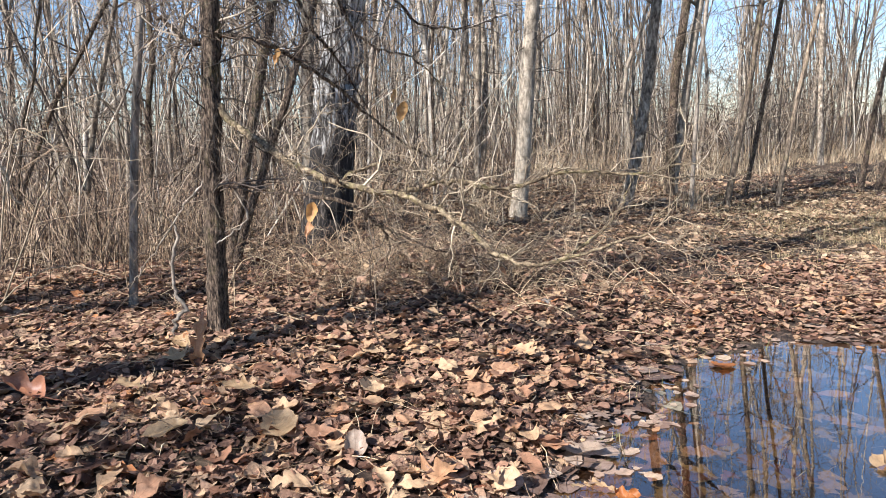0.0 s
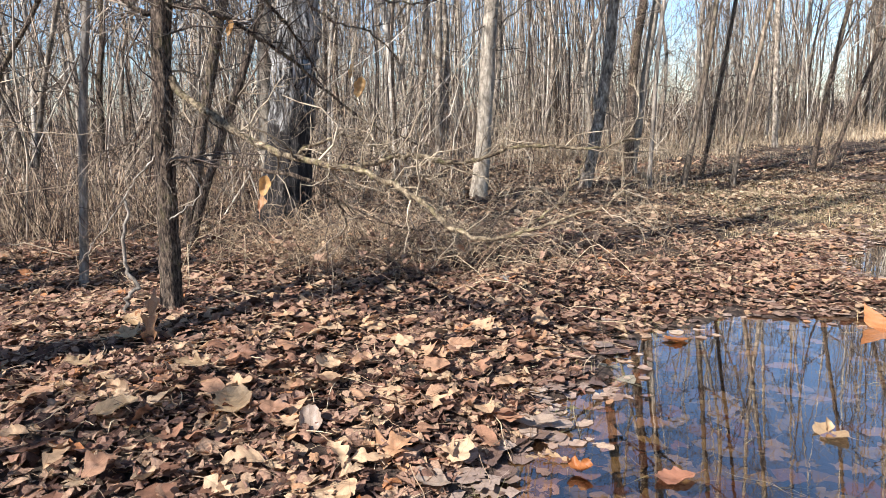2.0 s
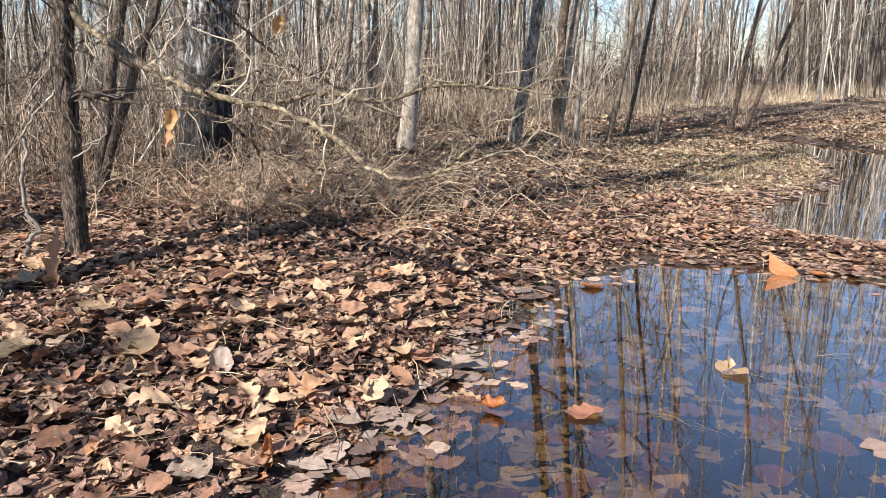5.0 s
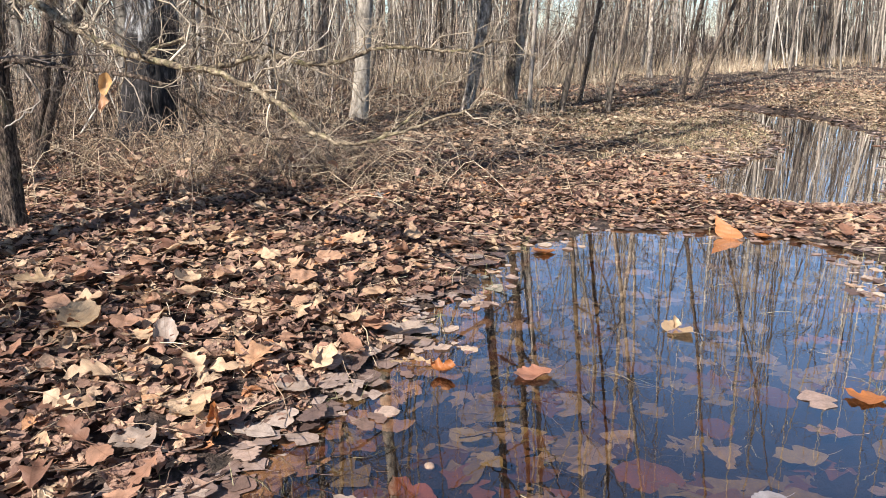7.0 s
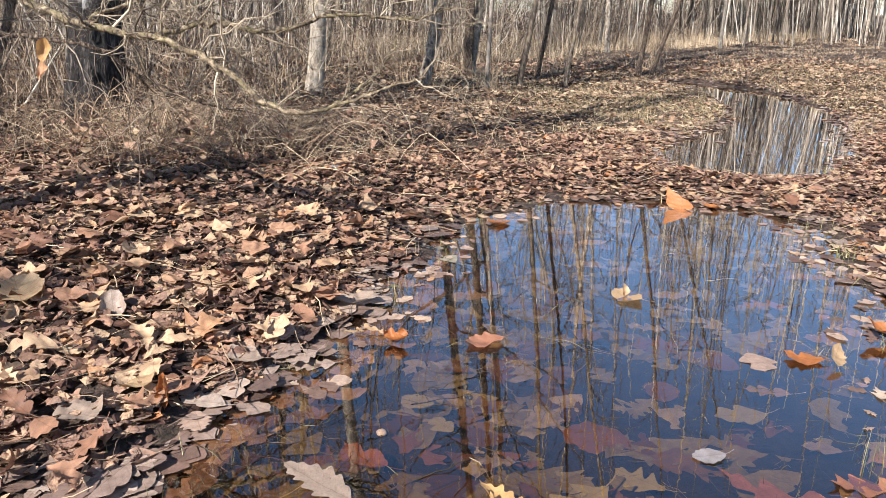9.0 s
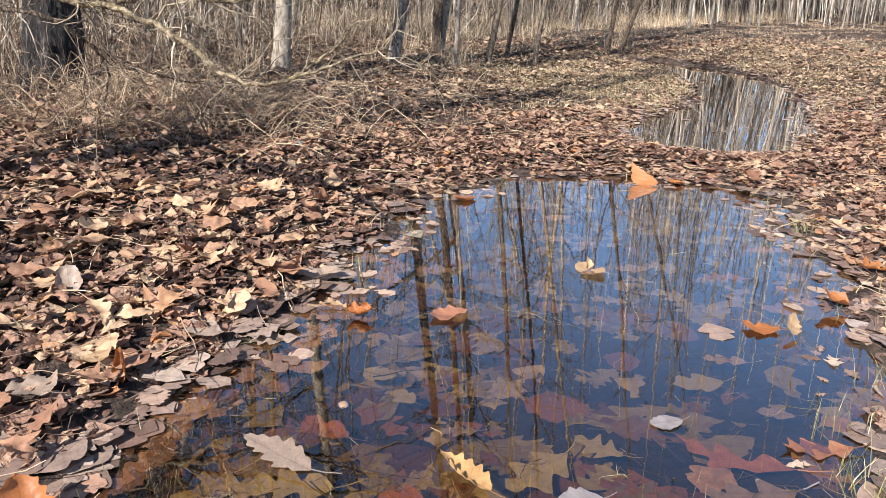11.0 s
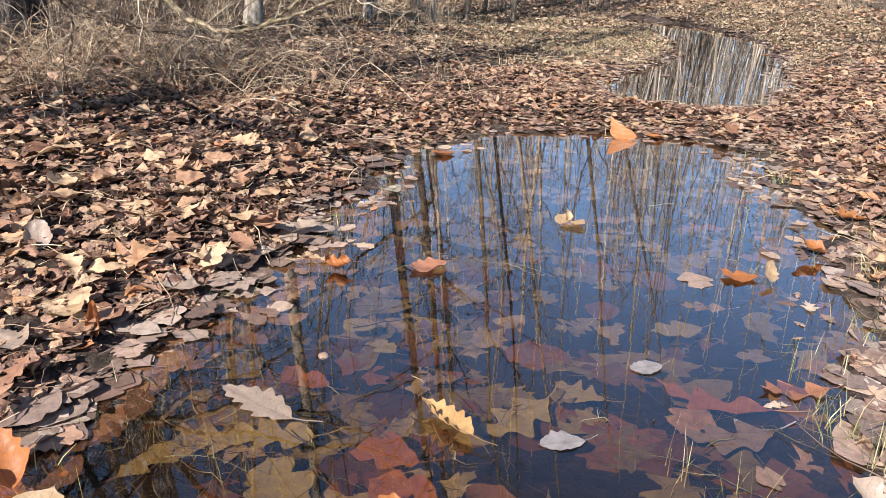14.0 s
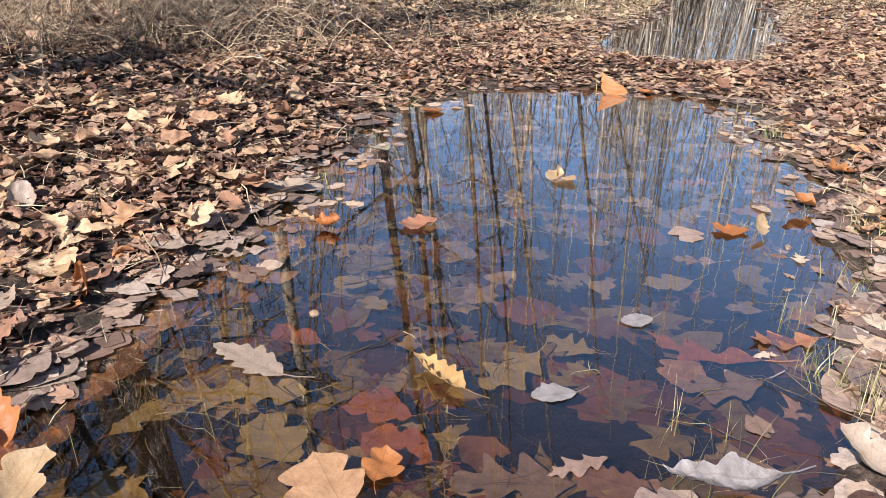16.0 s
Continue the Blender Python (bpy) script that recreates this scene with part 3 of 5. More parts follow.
# ---- ground and water ----
def spread(lo, hi, a, b, fine, grow=1.16, most=6.0):
    """Grid lines: close between a and b, wider and wider outwards."""
    mid = list(np.arange(a, b + 1e-6, fine))
    up, step = [], fine
    while (up[-1] if up else b) < hi:
        step = min(step * grow, most)
        up.append((up[-1] if up else b) + step)
    down, step = [], fine
    while (down[-1] if down else a) > lo:
        step = min(step * grow, most)
        down.append((down[-1] if down else a) - step)
    return np.array(down[::-1] + mid + up)


def grid_mesh(name, xs, ys, zed, mat):
    gx, gy = np.meshgrid(xs, ys, indexing="ij")
    v = np.stack([gx, gy, zed(gx, gy)], -1).reshape(-1, 3)
    i, j = np.meshgrid(np.arange(len(xs) - 1), np.arange(len(ys) - 1), indexing="ij")
    k = len(ys)
    q = np.stack([i * k + j, (i + 1) * k + j, (i + 1) * k + j + 1, i * k + j + 1], -1)
    return Geo().add(v, q).mesh(name, mat)


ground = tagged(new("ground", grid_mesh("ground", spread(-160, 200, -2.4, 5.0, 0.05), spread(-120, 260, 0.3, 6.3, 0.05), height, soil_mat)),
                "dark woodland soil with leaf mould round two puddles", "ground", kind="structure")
for name, xs, ys in (("water", np.linspace(-0.75, 2.6, 12), np.linspace(0.2, 3.3, 12)), ("water", np.linspace(2.3, 6.3, 12), np.linspace(3.1, 9.2, 12))):
    sheet = tagged(new(name, grid_mesh(name, xs, ys, lambda x, y: 0 * x, water_mat)),
                   "shallow clear puddle water reflecting sky and bare trees", "water", kind="structure")

# ---- trees ----
R = np.random.RandomState(11)


def limb_geo(geo, r, start, way, length, radius, twigs=5, sides=4, level=1, wobble=0.16, up=0.05):
    line = wander(r, start, way, length, 5, wobble, up)
    tube(geo, line, np.linspace(radius, radius * 0.25, 6), sides)
    for _ in range(twigs):
        k = r.randint(1, 5)
        side = (line[k + 1] - line[k]) / (np.linalg.norm(line[k + 1] - line[k]) + 1e-9) + r.normal(0, 0.6, 3) + (0, 0, 0.15)
        size = length * r.uniform(0.25, 0.5)
        if level > 1:
            limb_geo(geo, r, line[k], side, size, radius * 0.45, 3, 3, level - 1, wobble, up)
        else:
            tube(geo, wander(r, line[k], side, size, 3, 0.2, 0.03), np.linspace(radius * 0.4, radius * 0.12, 4), 3)


def trunk_line(r, base, points, top, lean_top, wobble):
    """A trunk through the points, then on up to its full height."""
    p = [np.array(base, float)] + [np.array(q, float) for q in points]
    last, way = p[-1], p[-1] - p[-2]
    way = way / way[2]
    k = 0
    while p[-1][2] < top:
        k += 1
        way = way * np.array([0.8, 0.8, 1]) + np.array([lean_top * 0.2, r.normal(0, 0.02), 0])
        p.append(p[-1] + way * (top - last[2]) / 5 + r.normal(0, wobble, 3) * (1, 1, 0))
    return np.array(p)


def make_tree(name, seed, base, points, top, radius, mat, label, limbs=18, low=0.3, sides=10, lean_top=0.02, wobble=0.03, taper=0.75,
              flare=1.35, reach=0.17, level=1, ridge=0.02, rings=26, dead=9, bushy=6, dead_long=0.9):
    """A tree of its own: an empty at its foot, the trunk and the bare crown."""
    r = np.random.RandomState(seed)
    foot = np.array([base[0], base[1], float(height(base[0], base[1])) - 0.03])
    line = trunk_line(r, foot, points, top, lean_top, wobble) - foot
    n = rings
    pts = bent(line, n)
    pts[1:-1] += r.normal(0, radius * 0.06, (n - 2, 3)) * (1, 1, 0)
    rad = radius * (1 - taper * (pts[:, 2] / pts[-1, 2]))
    rad = rad * (1 + (flare - 1) * np.exp(-pts[:, 2] / (radius * 2.2 + 0.02)))
    rad *= 1 + r.normal(0, 0.025, n)
    # extra rings at the foot
    extra = np.linspace(0, 1, 5)[1:-1, None] * pts[1] + (1 - np.linspace(0, 1, 5)[1:-1, None]) * pts[0]
    pts2 = np.concatenate([pts[:1], extra, pts[1:]])
    rad2 = np.concatenate([[rad[0]], radius * (1 - taper * extra[:, 2] / pts[-1, 2]) * (1 + (flare - 1) * np.exp(-extra[:, 2] / (radius * 2.2 + 0.02))), rad[1:]])
    tree = tagged(new(name), label, "tree", "trees of the wood")
    tree.location = foot
    g = Geo()
    tube(g, pts2, rad2, sides, ridge, seed)
    part("trunk", g.mesh("trunk", mat), tree)
    g = Geo()
    for k in range(limbs):
        s = low + (0.97 - low) * (k + r.rand()) / limbs
        i = int(s * (n - 1))
        a = r.uniform(0, 6.283)
        rise = r.uniform(0.4, 1.3)
        limb_geo(g, r, pts[i], (math.cos(a), math.sin(a), rise), top * reach * (1.15 - s) * r.uniform(0.7, 1.4), rad[i] * r.uniform(0.25, 0.5), bushy, 4, level)
    for k in range(dead):
        z = r.uniform(0.5, 3.4)
        i = int(np.searchsorted(pts[:, 2], z))
        a = r.uniform(0, 6.283)
        limb_geo(g, r, pts[min(i, n - 1)], (math.cos(a), math.sin(a), r.uniform(-0.3, 0.8)), r.uniform(0.25, dead_long), r.uniform(0.002, 0.005) * (0.6 + 0.5 * dead_long), 4, 3, 1, 0.3, 0.0)
    tagged(part("crown", g.mesh("crown", twig_mat), tree), kind="stuff")
    return tree


def P(*v):
    return list(zip(v[0::3], v[1::3], v[2::3]))


make_tree("tree", 1, (-1.597, 3.609), P(-1.503, 3.62, 0.991, -1.403, 3.609, 1.655), 6.0, 0.022, bark_grey_mat,
          "slender young tree with smooth grey bark beside the thicket", 12, 0.35, 10, flare=1.2, dead=14)
near_tree = make_tree("tree", 2, (-0.969, 2.994), P(-0.939, 3.0, 0.867, -0.892, 2.994, 1.534), 6.5, 0.039, bark_dark_mat,
                      "thin tree with dark ridged bark and a long low limb", 10, 0.32, 26, flare=1.35, ridge=0.06, rings=90, taper=0.35, dead=20, dead_long=1.1)
make_tree("tree", 3, (-1.36, 4.50), P(-1.283, 4.50, 0.442, -1.183, 4.50, 0.895, -1.113, 4.50, 1.166, -1.033, 4.50, 1.498, -0.964, 4.50, 1.790), 7.0, 0.036, bark_dark_mat,
          "leaning dark-barked young tree in the thicket", 12, 0.35, 10, flare=1.1, dead=24, dead_long=1.2)
make_tree("tree", 4, (-1.31, 4.45), P(-1.193, 4.45, 0.516, -1.117, 4.45, 0.688, -1.030, 4.45, 0.926, -0.940, 4.45, 1.125, -0.856, 4.45, 1.356), 5.0, 0.026, bark_dark_mat,
          "thin slanting dark stem beside the old trunk", 10, 0.35, 9, flare=1.1, lean_top=0.25, dead=20, dead_long=1.0)
make_tree("tree", 41, (-3.30, 5.4), P(-3.141, 5.4, 0.601, -2.78, 5.4, 1.311, -2.605, 5.4, 1.566, -2.382, 5.4, 1.912), 4.5, 0.024, bark_dark_mat,
          "crooked dark young tree leaning in the thicket", 16, 0.2, 8, flare=1.1, dead=34, dead_long=1.1, wobble=0.1)
make_tree("tree", 42, (-2.82, 5.6), P(-2.72, 5.6, 0.654, -2.595, 5.6, 1.22, -2.41, 5.6, 1.839), 5.0, 0.026, bark_mottled_mat,
          "crooked mottled young tree in the thicket", 16, 0.2, 8, flare=1.1, dead=34, dead_long=1.0, wobble=0.1)
make_tree("tree", 43, (-2.98, 5.0), P(-2.943, 5.0, 0.514, -2.818, 5.0, 1.146, -2.709, 5.0, 1.423, -2.664, 5.0, 1.716, -2.599, 5.0, 1.93), 4.0, 0.014, bark_dark_mat,
          "thin crooked dark sapling in the thicket", 14, 0.2, 7, flare=1.1, dead=30, dead_long=0.9, wobble=0.1)
make_tree("tree", 44, (-2.41, 6.0), P(-2.393, 6.0, 0.611, -2.36, 6.0, 1.208, -2.278, 6.0, 1.652, -2.27, 6.0, 2.087), 6.0, 0.03, bark_dark_mat,
          "dark knotty young tree behind the slender one", 16, 0.2, 8, flare=1.1, dead=36, dead_long=1.2, wobble=0.1)
make_tree("tree", 5, (-0.844, 5.12), P(-0.721, 5.12, 1.132, -0.622, 5.12, 1.883), 13.0, 0.148, bark_big_mat,
          "old thick tree, silver bark above a black furrowed foot", 18, 0.3, 40, flare=1.3, ridge=0.05, rings=90, dead=16, dead_long=1.5)
make_tree("tree", 6, (-1.0, 5.55), P(-0.99, 5.55, 1.1, -0.93, 5.55, 1.9), 11.0, 0.055, bark_pale_mat,
          "pale poplar close behind the old furrowed tree", 14, 0.35, 14, flare=1.2, dead=24, dead_long=1.2)
make_tree("tree", 7, (0.676, 6.462), P(0.767, 6.46, 1.108, 0.836, 6.462, 2.059), 11.0, 0.068, bark_pale_mat,
          "straight pale grey poplar at the wood's edge", 18, 0.3, 12, dead=24, dead_long=1.2)
make_tree("tree", 8, (1.823, 7.169), P(2.01, 7.17, 1.08, 2.122, 7.169, 2.135), 11.0, 0.057, bark_mottled_mat,
          "mottled grey poplar with a crooked foot at the wood's edge", 18, 0.3, 12, dead=24, dead_long=1.2)
make_tree("tree", 9, (2.65, 8.403), P(2.695, 8.4, 1.335, 2.816, 8.403, 2.319), 10.0, 0.055, bark_dark_mat,
          "slim dark tree at the edge of the clearing", 16, 0.3, 9, dead=24, dead_long=1.2)
make_tree("tree", 10, (2.72, 8.5), P(2.85, 8.5, 1.2, 3.0, 8.5, 2.3), 10.0, 0.05, bark_pale_mat,
          "slim pale tree beside a darker one", 16, 0.3, 9, dead=24, dead_long=1.2)
make_tree("tree", 11, (2.491, 7.191), P(2.542, 7.19, 1.332, 2.61, 7.191, 2.122), 7.0, 0.024, bark_grey_mat,
          "thin straight grey sapling at the clearing", 14, 0.3, 7, dead=24, dead_long=1.2)
make_tree("tree", 12, (2.864, 7.262), P(3.032, 7.26, 1.046, 3.16, 7.262, 2.115), 9.0, 0.031, bark_brown_mat,
          "leaning brown-grey tree at the edge of the wet track", 14, 0.3, 9, lean_top=0.1, dead=24, dead_long=1.2)
make_tree("tree", 13, (3.536, 8.407), P(3.716, 8.41, 1.11, 3.886, 8.407, 2.283), 9.0, 0.029, bark_dark_mat,
          "leaning dark young tree with a forked bough", 14, 0.22, 8, lean_top=0.1, dead=24, dead_long=1.2)
make_tree("tree", 14, (3.46, 7.414), P(3.594, 7.41, 1.03, 3.807, 7.414, 2.119), 9.0, 0.028, bark_brown_mat,
          "leaning brown young tree by the wet track", 14, 0.3, 8, lean_top=0.12, dead=24, dead_long=1.2)
make_tree("tree", 15, (5.2, 8.95), P(5.38, 8.95, 1.34, 5.6, 8.95, 2.4), 8.0, 0.034, bark_dark_mat,
          "dark forked young tree at the head of the far puddle", 14, 0.15, 8, lean_top=0.15)
make_tree("tree", 16, (5.33, 8.85), P(5.7, 8.85, 1.1, 6.1, 8.9, 2.0), 6.0, 0.028, bark_dark_mat,
          "thin slanting stem beside a dark young tree", 12, 0.2, 7, lean_top=0.2)
make_tree("tree", 17, (6.29, 11.99), P(6.24, 12, 1.4, 6.2, 12, 2.8), 12.0, 0.046, bark_mottled_mat,
          "mottled grey poplar at the far side of the clearing", 18, 0.3, 10)
for k, (x, y, rr) in enumerate(((7.14, 14.0, 0.075), (9.2, 12.9, 0.07), (10.1, 13.4, 0.05), (13.8, 14.1, 0.075), (12.0, 14.6, 0.06), (8.1, 14.6, 0.05))):
    make_tree("tree", 30 + k, (x, y), P(x + 0.03, y, 1.5, x + 0.1, y, 3.0), 12.0, rr * 0.55, (bark_pale_mat if k == 1 else bark_mottled_mat),
              "pale poplar at the far side of the clearing" if k == 1 else "mottled grey poplar at the far side of the clearing", 16, 0.3, 9)

# trees out of view, placed for the shadow bands over bank and near trunk
for k, (x, y, rr) in enumerate(((-3.6, 0.65, 0.11), (-4.8, 1.15, 0.10), (-6.2, 0.6, 0.10))):
    make_tree("tree", 60 + k, (x, y), P(x + 0.03, y, 1.5, x + 0.06, y, 3.0), 12.0, rr, bark_grey_mat,
              "tall grey tree out of view, placed to shade the bank", 14, 0.45, 10)

# added trees, never in view: their crowns dapple the left thicket with shade
for k, (x, y) in enumerate(((-5.2, 2.5), (-6.2, 2.3))):
    make_tree("tree", 70 + k, (x, y), P(x + 0.05, y, 1.5, x + 0.1, y, 3.0), 9.0 + k % 3, 0.05 + 0.01 * (k % 3), (bark_mottled_mat, bark_dark_mat)[k % 2],
              "unseen young tree added to shade the thicket", 16, 0.3, 8, reach=0.18, bushy=6)

# a bush added outside the view, only to darken the near left litter
make_tree("young_tree", 80, (-2.75, 0.45), P(-2.73, 0.45, 0.8, -2.70, 0.45, 1.4), 2.5, 0.03, bark_dark_mat,
          "unseen low bushy tree added to shade the near litter", 46, 0.3, 8, reach=0.34, bushy=12, level=1)

# the long low limb of the near tree, dropped towards the ground and turned up again


def limb_part(name, line, r0, r1, seed, twigs, mat, label, n=36, parent=near_tree, spread_out=0.65, size=(0.15, 0.65)):
    r = np.random.RandomState(seed)
    pts = bent(line, n)
    pts[1:-1] += r.normal(0, 0.0034, (n - 2, 3))
    g = Geo()
    tube(g, pts - np.array(parent.location), np.linspace(r0, r1, n) * (1 + r.normal(0, 0.11, n)), 7)
    ob = part(name, g.mesh(name, mat), parent, label)
    g = Geo()
    for k in range(twigs):
        i = r.randint(2, n - 1)
        way = (pts[i] - pts[i - 1]) / np.linalg.norm(pts[i] - pts[i - 1]) + r.normal(0, spread_out, 3) + (0.1, 0, 0.05)
        limb_geo(g, r, pts[i] - np.array(parent.location), way, r.uniform(*size), max(0.0019, r.uniform(0.2, 0.42) * (r0 + (r1 - r0) * i / n)), 5, 4, 2, 0.46, 0.0)
    tagged(part("twig_spray", g.mesh("twig_spray", limb_twig_mat if mat is bark_limb_mat else twig_mat), ob), kind="stuff")
    return ob


limb_part("limb", P(-0.93, 3.00, 1.165, -0.893, 3.00, 1.120, -0.821, 2.98, 1.034, -0.725, 2.92, 0.982, -0.659, 2.86, 0.939, -0.554, 2.76, 0.887, -0.430, 2.64, 0.841, -0.274, 2.50, 0.804,
                    -0.151, 2.40, 0.793, -0.066, 2.34, 0.766, 0.015, 2.28, 0.730, 0.083, 2.22, 0.690, 0.134, 2.17, 0.638, 0.194, 2.12, 0.606,
                    0.272, 2.07, 0.596, 0.364, 2.03, 0.625, 0.454, 2.00, 0.659, 0.527, 1.98, 0.684, 0.592, 1.96, 0.703), 0.018, 0.003, 51, 40, bark_limb_mat,
          "low limb with yellow lichen, sweeping down and up", 70, size=(0.1, 0.42))
limb_part("limb", P(-0.274, 2.50, 0.804, -0.172, 2.43, 0.785, -0.084, 2.38, 0.806, 0.009, 2.33, 0.830, 0.090, 2.29, 0.827, 0.175, 2.25, 0.807, 0.251, 2.22, 0.819, 0.334, 2.19, 0.854,
                    0.420, 2.15, 0.862, 0.513, 2.12, 0.852, 0.601, 2.08, 0.855, 0.705, 2.03, 0.881),
          0.0105, 0.003, 52, 30, bark_limb_mat, "pale forked bough with bare twigs", 56, size=(0.1, 0.4))
limb_part("limb", P(0.349, 2.04, 0.619, 0.430, 2.08, 0.664, 0.493, 2.10, 0.717, 0.539, 2.12, 0.772, 0.569, 2.13, 0.853), 0.0055, 0.002, 59, 8, bark_limb_mat,
          "pale bough turning up from the low limb", 24, size=(0.08, 0.3))
limb_part("limb", P(-0.361, 2.58, 0.825, -0.281, 2.60, 0.865, -0.182, 2.65, 0.890, -0.082, 2.70, 0.852, 0.021, 2.75, 0.782, 0.128, 2.80, 0.682, 0.219, 2.85, 0.621), 0.006, 0.002, 66, 20, bark_limb_mat,
          "thin arching bough off the low limb", 30, size=(0.1, 0.4))
limb_part("limb", P(-0.92, 2.98, 0.81, -0.890, 2.97, 0.808, -0.744, 2.80, 0.787, -0.578, 2.55, 0.795, -0.459, 2.35, 0.812, -0.383, 2.18, 0.807), 0.0045, 0.0016, 76, 2, bark_dark_mat,
          "thin dark twig that carries a dead leaf", 24, size=(0.05, 0.2))
limb_part("limb", P(-0.93, 2.99, 0.812, -0.890, 2.97, 0.808, -0.678, 2.80, 0.792, -0.498, 2.65, 0.777, -0.368, 2.60, 0.757, -0.289, 2.60, 0.713, -0.215, 2.65, 0.631, -0.201, 2.70, 0.558, -0.231, 2.75, 0.462),
          0.0105, 0.003, 53, 22, bark_dark_mat, "dark drooping bough", size=(0.1, 0.45))
limb_part("limb", P(-0.28, 2.60, 0.706, -0.252, 2.62, 0.678, -0.130, 2.60, 0.614, -0.009, 2.60, 0.558, 0.116, 2.62, 0.539), 0.005, 0.002, 67, 14, bark_dark_mat, "dark side bough drooping to the stems", size=(0.1, 0.4))
limb_part("limb", P(-0.90, 3.00, 1.41, -0.856, 3.00, 1.399, -0.760, 3.05, 1.393, -0.682, 3.10, 1.360, -0.611, 3.20, 1.315, -0.522, 3.30, 1.252, -0.434, 3.36, 1.186, -0.355, 3.42, 1.096,
                    -0.234, 3.50, 0.988, -0.131, 3.55, 0.911, 0.004, 3.60, 0.841, 0.147, 3.70, 0.789), 0.013, 0.003, 54, 40, bark_dark_mat, "dark bough with bare twigs", 48)
limb_part("limb", P(-0.88, 3.00, 1.68, -0.718, 3.05, 1.646, -0.574, 3.15, 1.549, -0.508, 3.20, 1.412, -0.431, 3.30, 1.305, -0.385, 3.40, 1.212, -0.336, 3.50, 1.111), 0.011, 0.003, 55, 34, bark_dark_mat, "thin dark bough")
limb_part("limb", P(-0.87, 3.00, 1.84, -0.608, 3.10, 1.740, -0.426, 3.20, 1.576, -0.350, 3.30, 1.424, -0.236, 3.40, 1.358, -0.112, 3.50, 1.330, 0.017, 3.60, 1.210), 0.010, 0.003, 56, 32, bark_dark_mat, "thin dark bough")
limb_part("limb", P(-0.86, 3.00, 1.92, -0.489, 3.10, 1.801, -0.193, 3.30, 1.585, -0.089, 3.40, 1.477, 0.036, 3.50, 1.456, 0.162, 3.60, 1.470, 0.308, 3.70, 1.532), 0.010, 0.003, 68, 30, bark_dark_mat, "thin dark bough")
limb_part("limb", P(-0.95, 3.00, 0.99, -1.004, 3.00, 0.942, -1.075, 3.02, 0.874, -1.172, 3.05, 0.843, -1.246, 3.05, 0.815), 0.008, 0.003, 57, 22, bark_dark_mat, "thin crooked bough")
limb_part("limb", P(-0.92, 3.00, 1.365, -0.986, 3.00, 1.386, -1.060, 3.00, 1.443, -1.132, 3.00, 1.511, -1.178, 3.00, 1.609), 0.012, 0.005, 69, 30, bark_dark_mat, "dark rising bough")
limb_part("limb", P(-0.95, 3.00, 0.843, -1.025, 2.98, 0.766, -1.097, 2.96, 0.665, -1.161, 2.95, 0.575, -1.240, 2.95, 0.483, -1.294, 2.95, 0.413), 0.005, 0.002, 58, 8, bark_grey_mat, "pale drooping bough")
limb_part("limb", P(-0.90, 3.00, 0.84, -0.868, 2.97, 0.817, -0.799, 2.96, 0.676, -0.851, 2.95, 0.619, -0.925, 2.93, 0.566), 0.005, 0.003, 75, 3, bark_grey_mat, "pale hooked twig before the trunk", 24)

# a broken pale stem beside the near trunk
stub = tagged(new("broken_stem"), "crooked broken pale stem beside the dark trunk", "stem")
stub.location = (-1.115, 2.90, float(height(-1.115, 2.90)) - 0.02)
g = Geo()
pts = bent([tuple(stub.location)] + P(-1.115, 2.90, 0.250, -1.071, 2.92, 0.304, -1.111, 2.93, 0.363, -1.121, 2.95, 0.479, -1.099, 2.96, 0.595, -1.107, 2.97, 0.653), 30)
pts[1:] += np.random.RandomState(320).normal(0, 0.004, (29, 3))
tube(g, pts - np.array(stub.location), np.linspace(0.010, 0.006, 30), 7)
part("stem", g.mesh("stem", bark_grey_mat), stub)


# a dead shrub of pale bent stems
shrub = tagged(new("dead_shrub"), "dead shrub of pale bent stems before the thicket", "shrub")
shrub.location = (-2.25, 3.45, float(height(-2.25, 3.45)) - 0.02)
for k, line in enumerate((P(-2.25, 3.45, 0.15, -2.35, 3.42, 0.7, -2.3, 3.4, 0.95, -2.044, 3.4, 0.943, -1.679, 3.4, 0.92, -1.299, 3.4, 0.896),
                          P(-2.25, 3.45, 0.15, -2.2, 3.4, 0.8, -2.08, 3.3, 0.97, -1.99, 3.3, 0.905, -1.952, 3.3, 0.762, -1.911, 3.3, 0.725),
                          P(-2.25, 3.45, 0.15, -2.3, 3.6, 0.8, -2.166, 3.6, 0.932, -2.072, 3.6, 1.006, -1.885, 3.6, 1.059),
                          P(-2.2, 3.45, 0.15, -2.1, 3.6, 1.0, -1.979, 3.6, 1.041, -1.89, 3.6, 0.955, -1.832, 3.5, 0.775),
                          P(-2.2, 3.45, 0.15, -1.95, 3.5, 0.7, -1.78, 3.5, 0.93, -1.707, 3.5, 0.866, -1.671, 3.5, 0.824),
                          P(-2.25, 3.45, 0.15, -2.0, 3.4, 0.35, -1.75, 3.35, 0.42, -1.5, 3.3, 0.36))):
    g = Geo()
    pts = bent(line, 24)
    pts[1:] += np.random.RandomState(300 + k).normal(0, 0.004, (23, 3))
    tube(g, pts - np.array(shrub.location), np.linspace(0.005, (0.0016, 0.004, 0.002, 0.003, 0.003, 0.002)[k], 24), 5)
    part("stem", g.mesh("stem", limb_twig_mat), shrub)


# ---- the wood: young bare trees ----
def wood_edge(x):
    """How far ahead the wood begins."""
    return np.where(x < 0.5, 6.3 + 0.15 * np.abs(x), np.where(x < 4.0, 7.8 + 0.9 * (x - 0.5), 11.3 + 0.55 * (x - 4.0)))


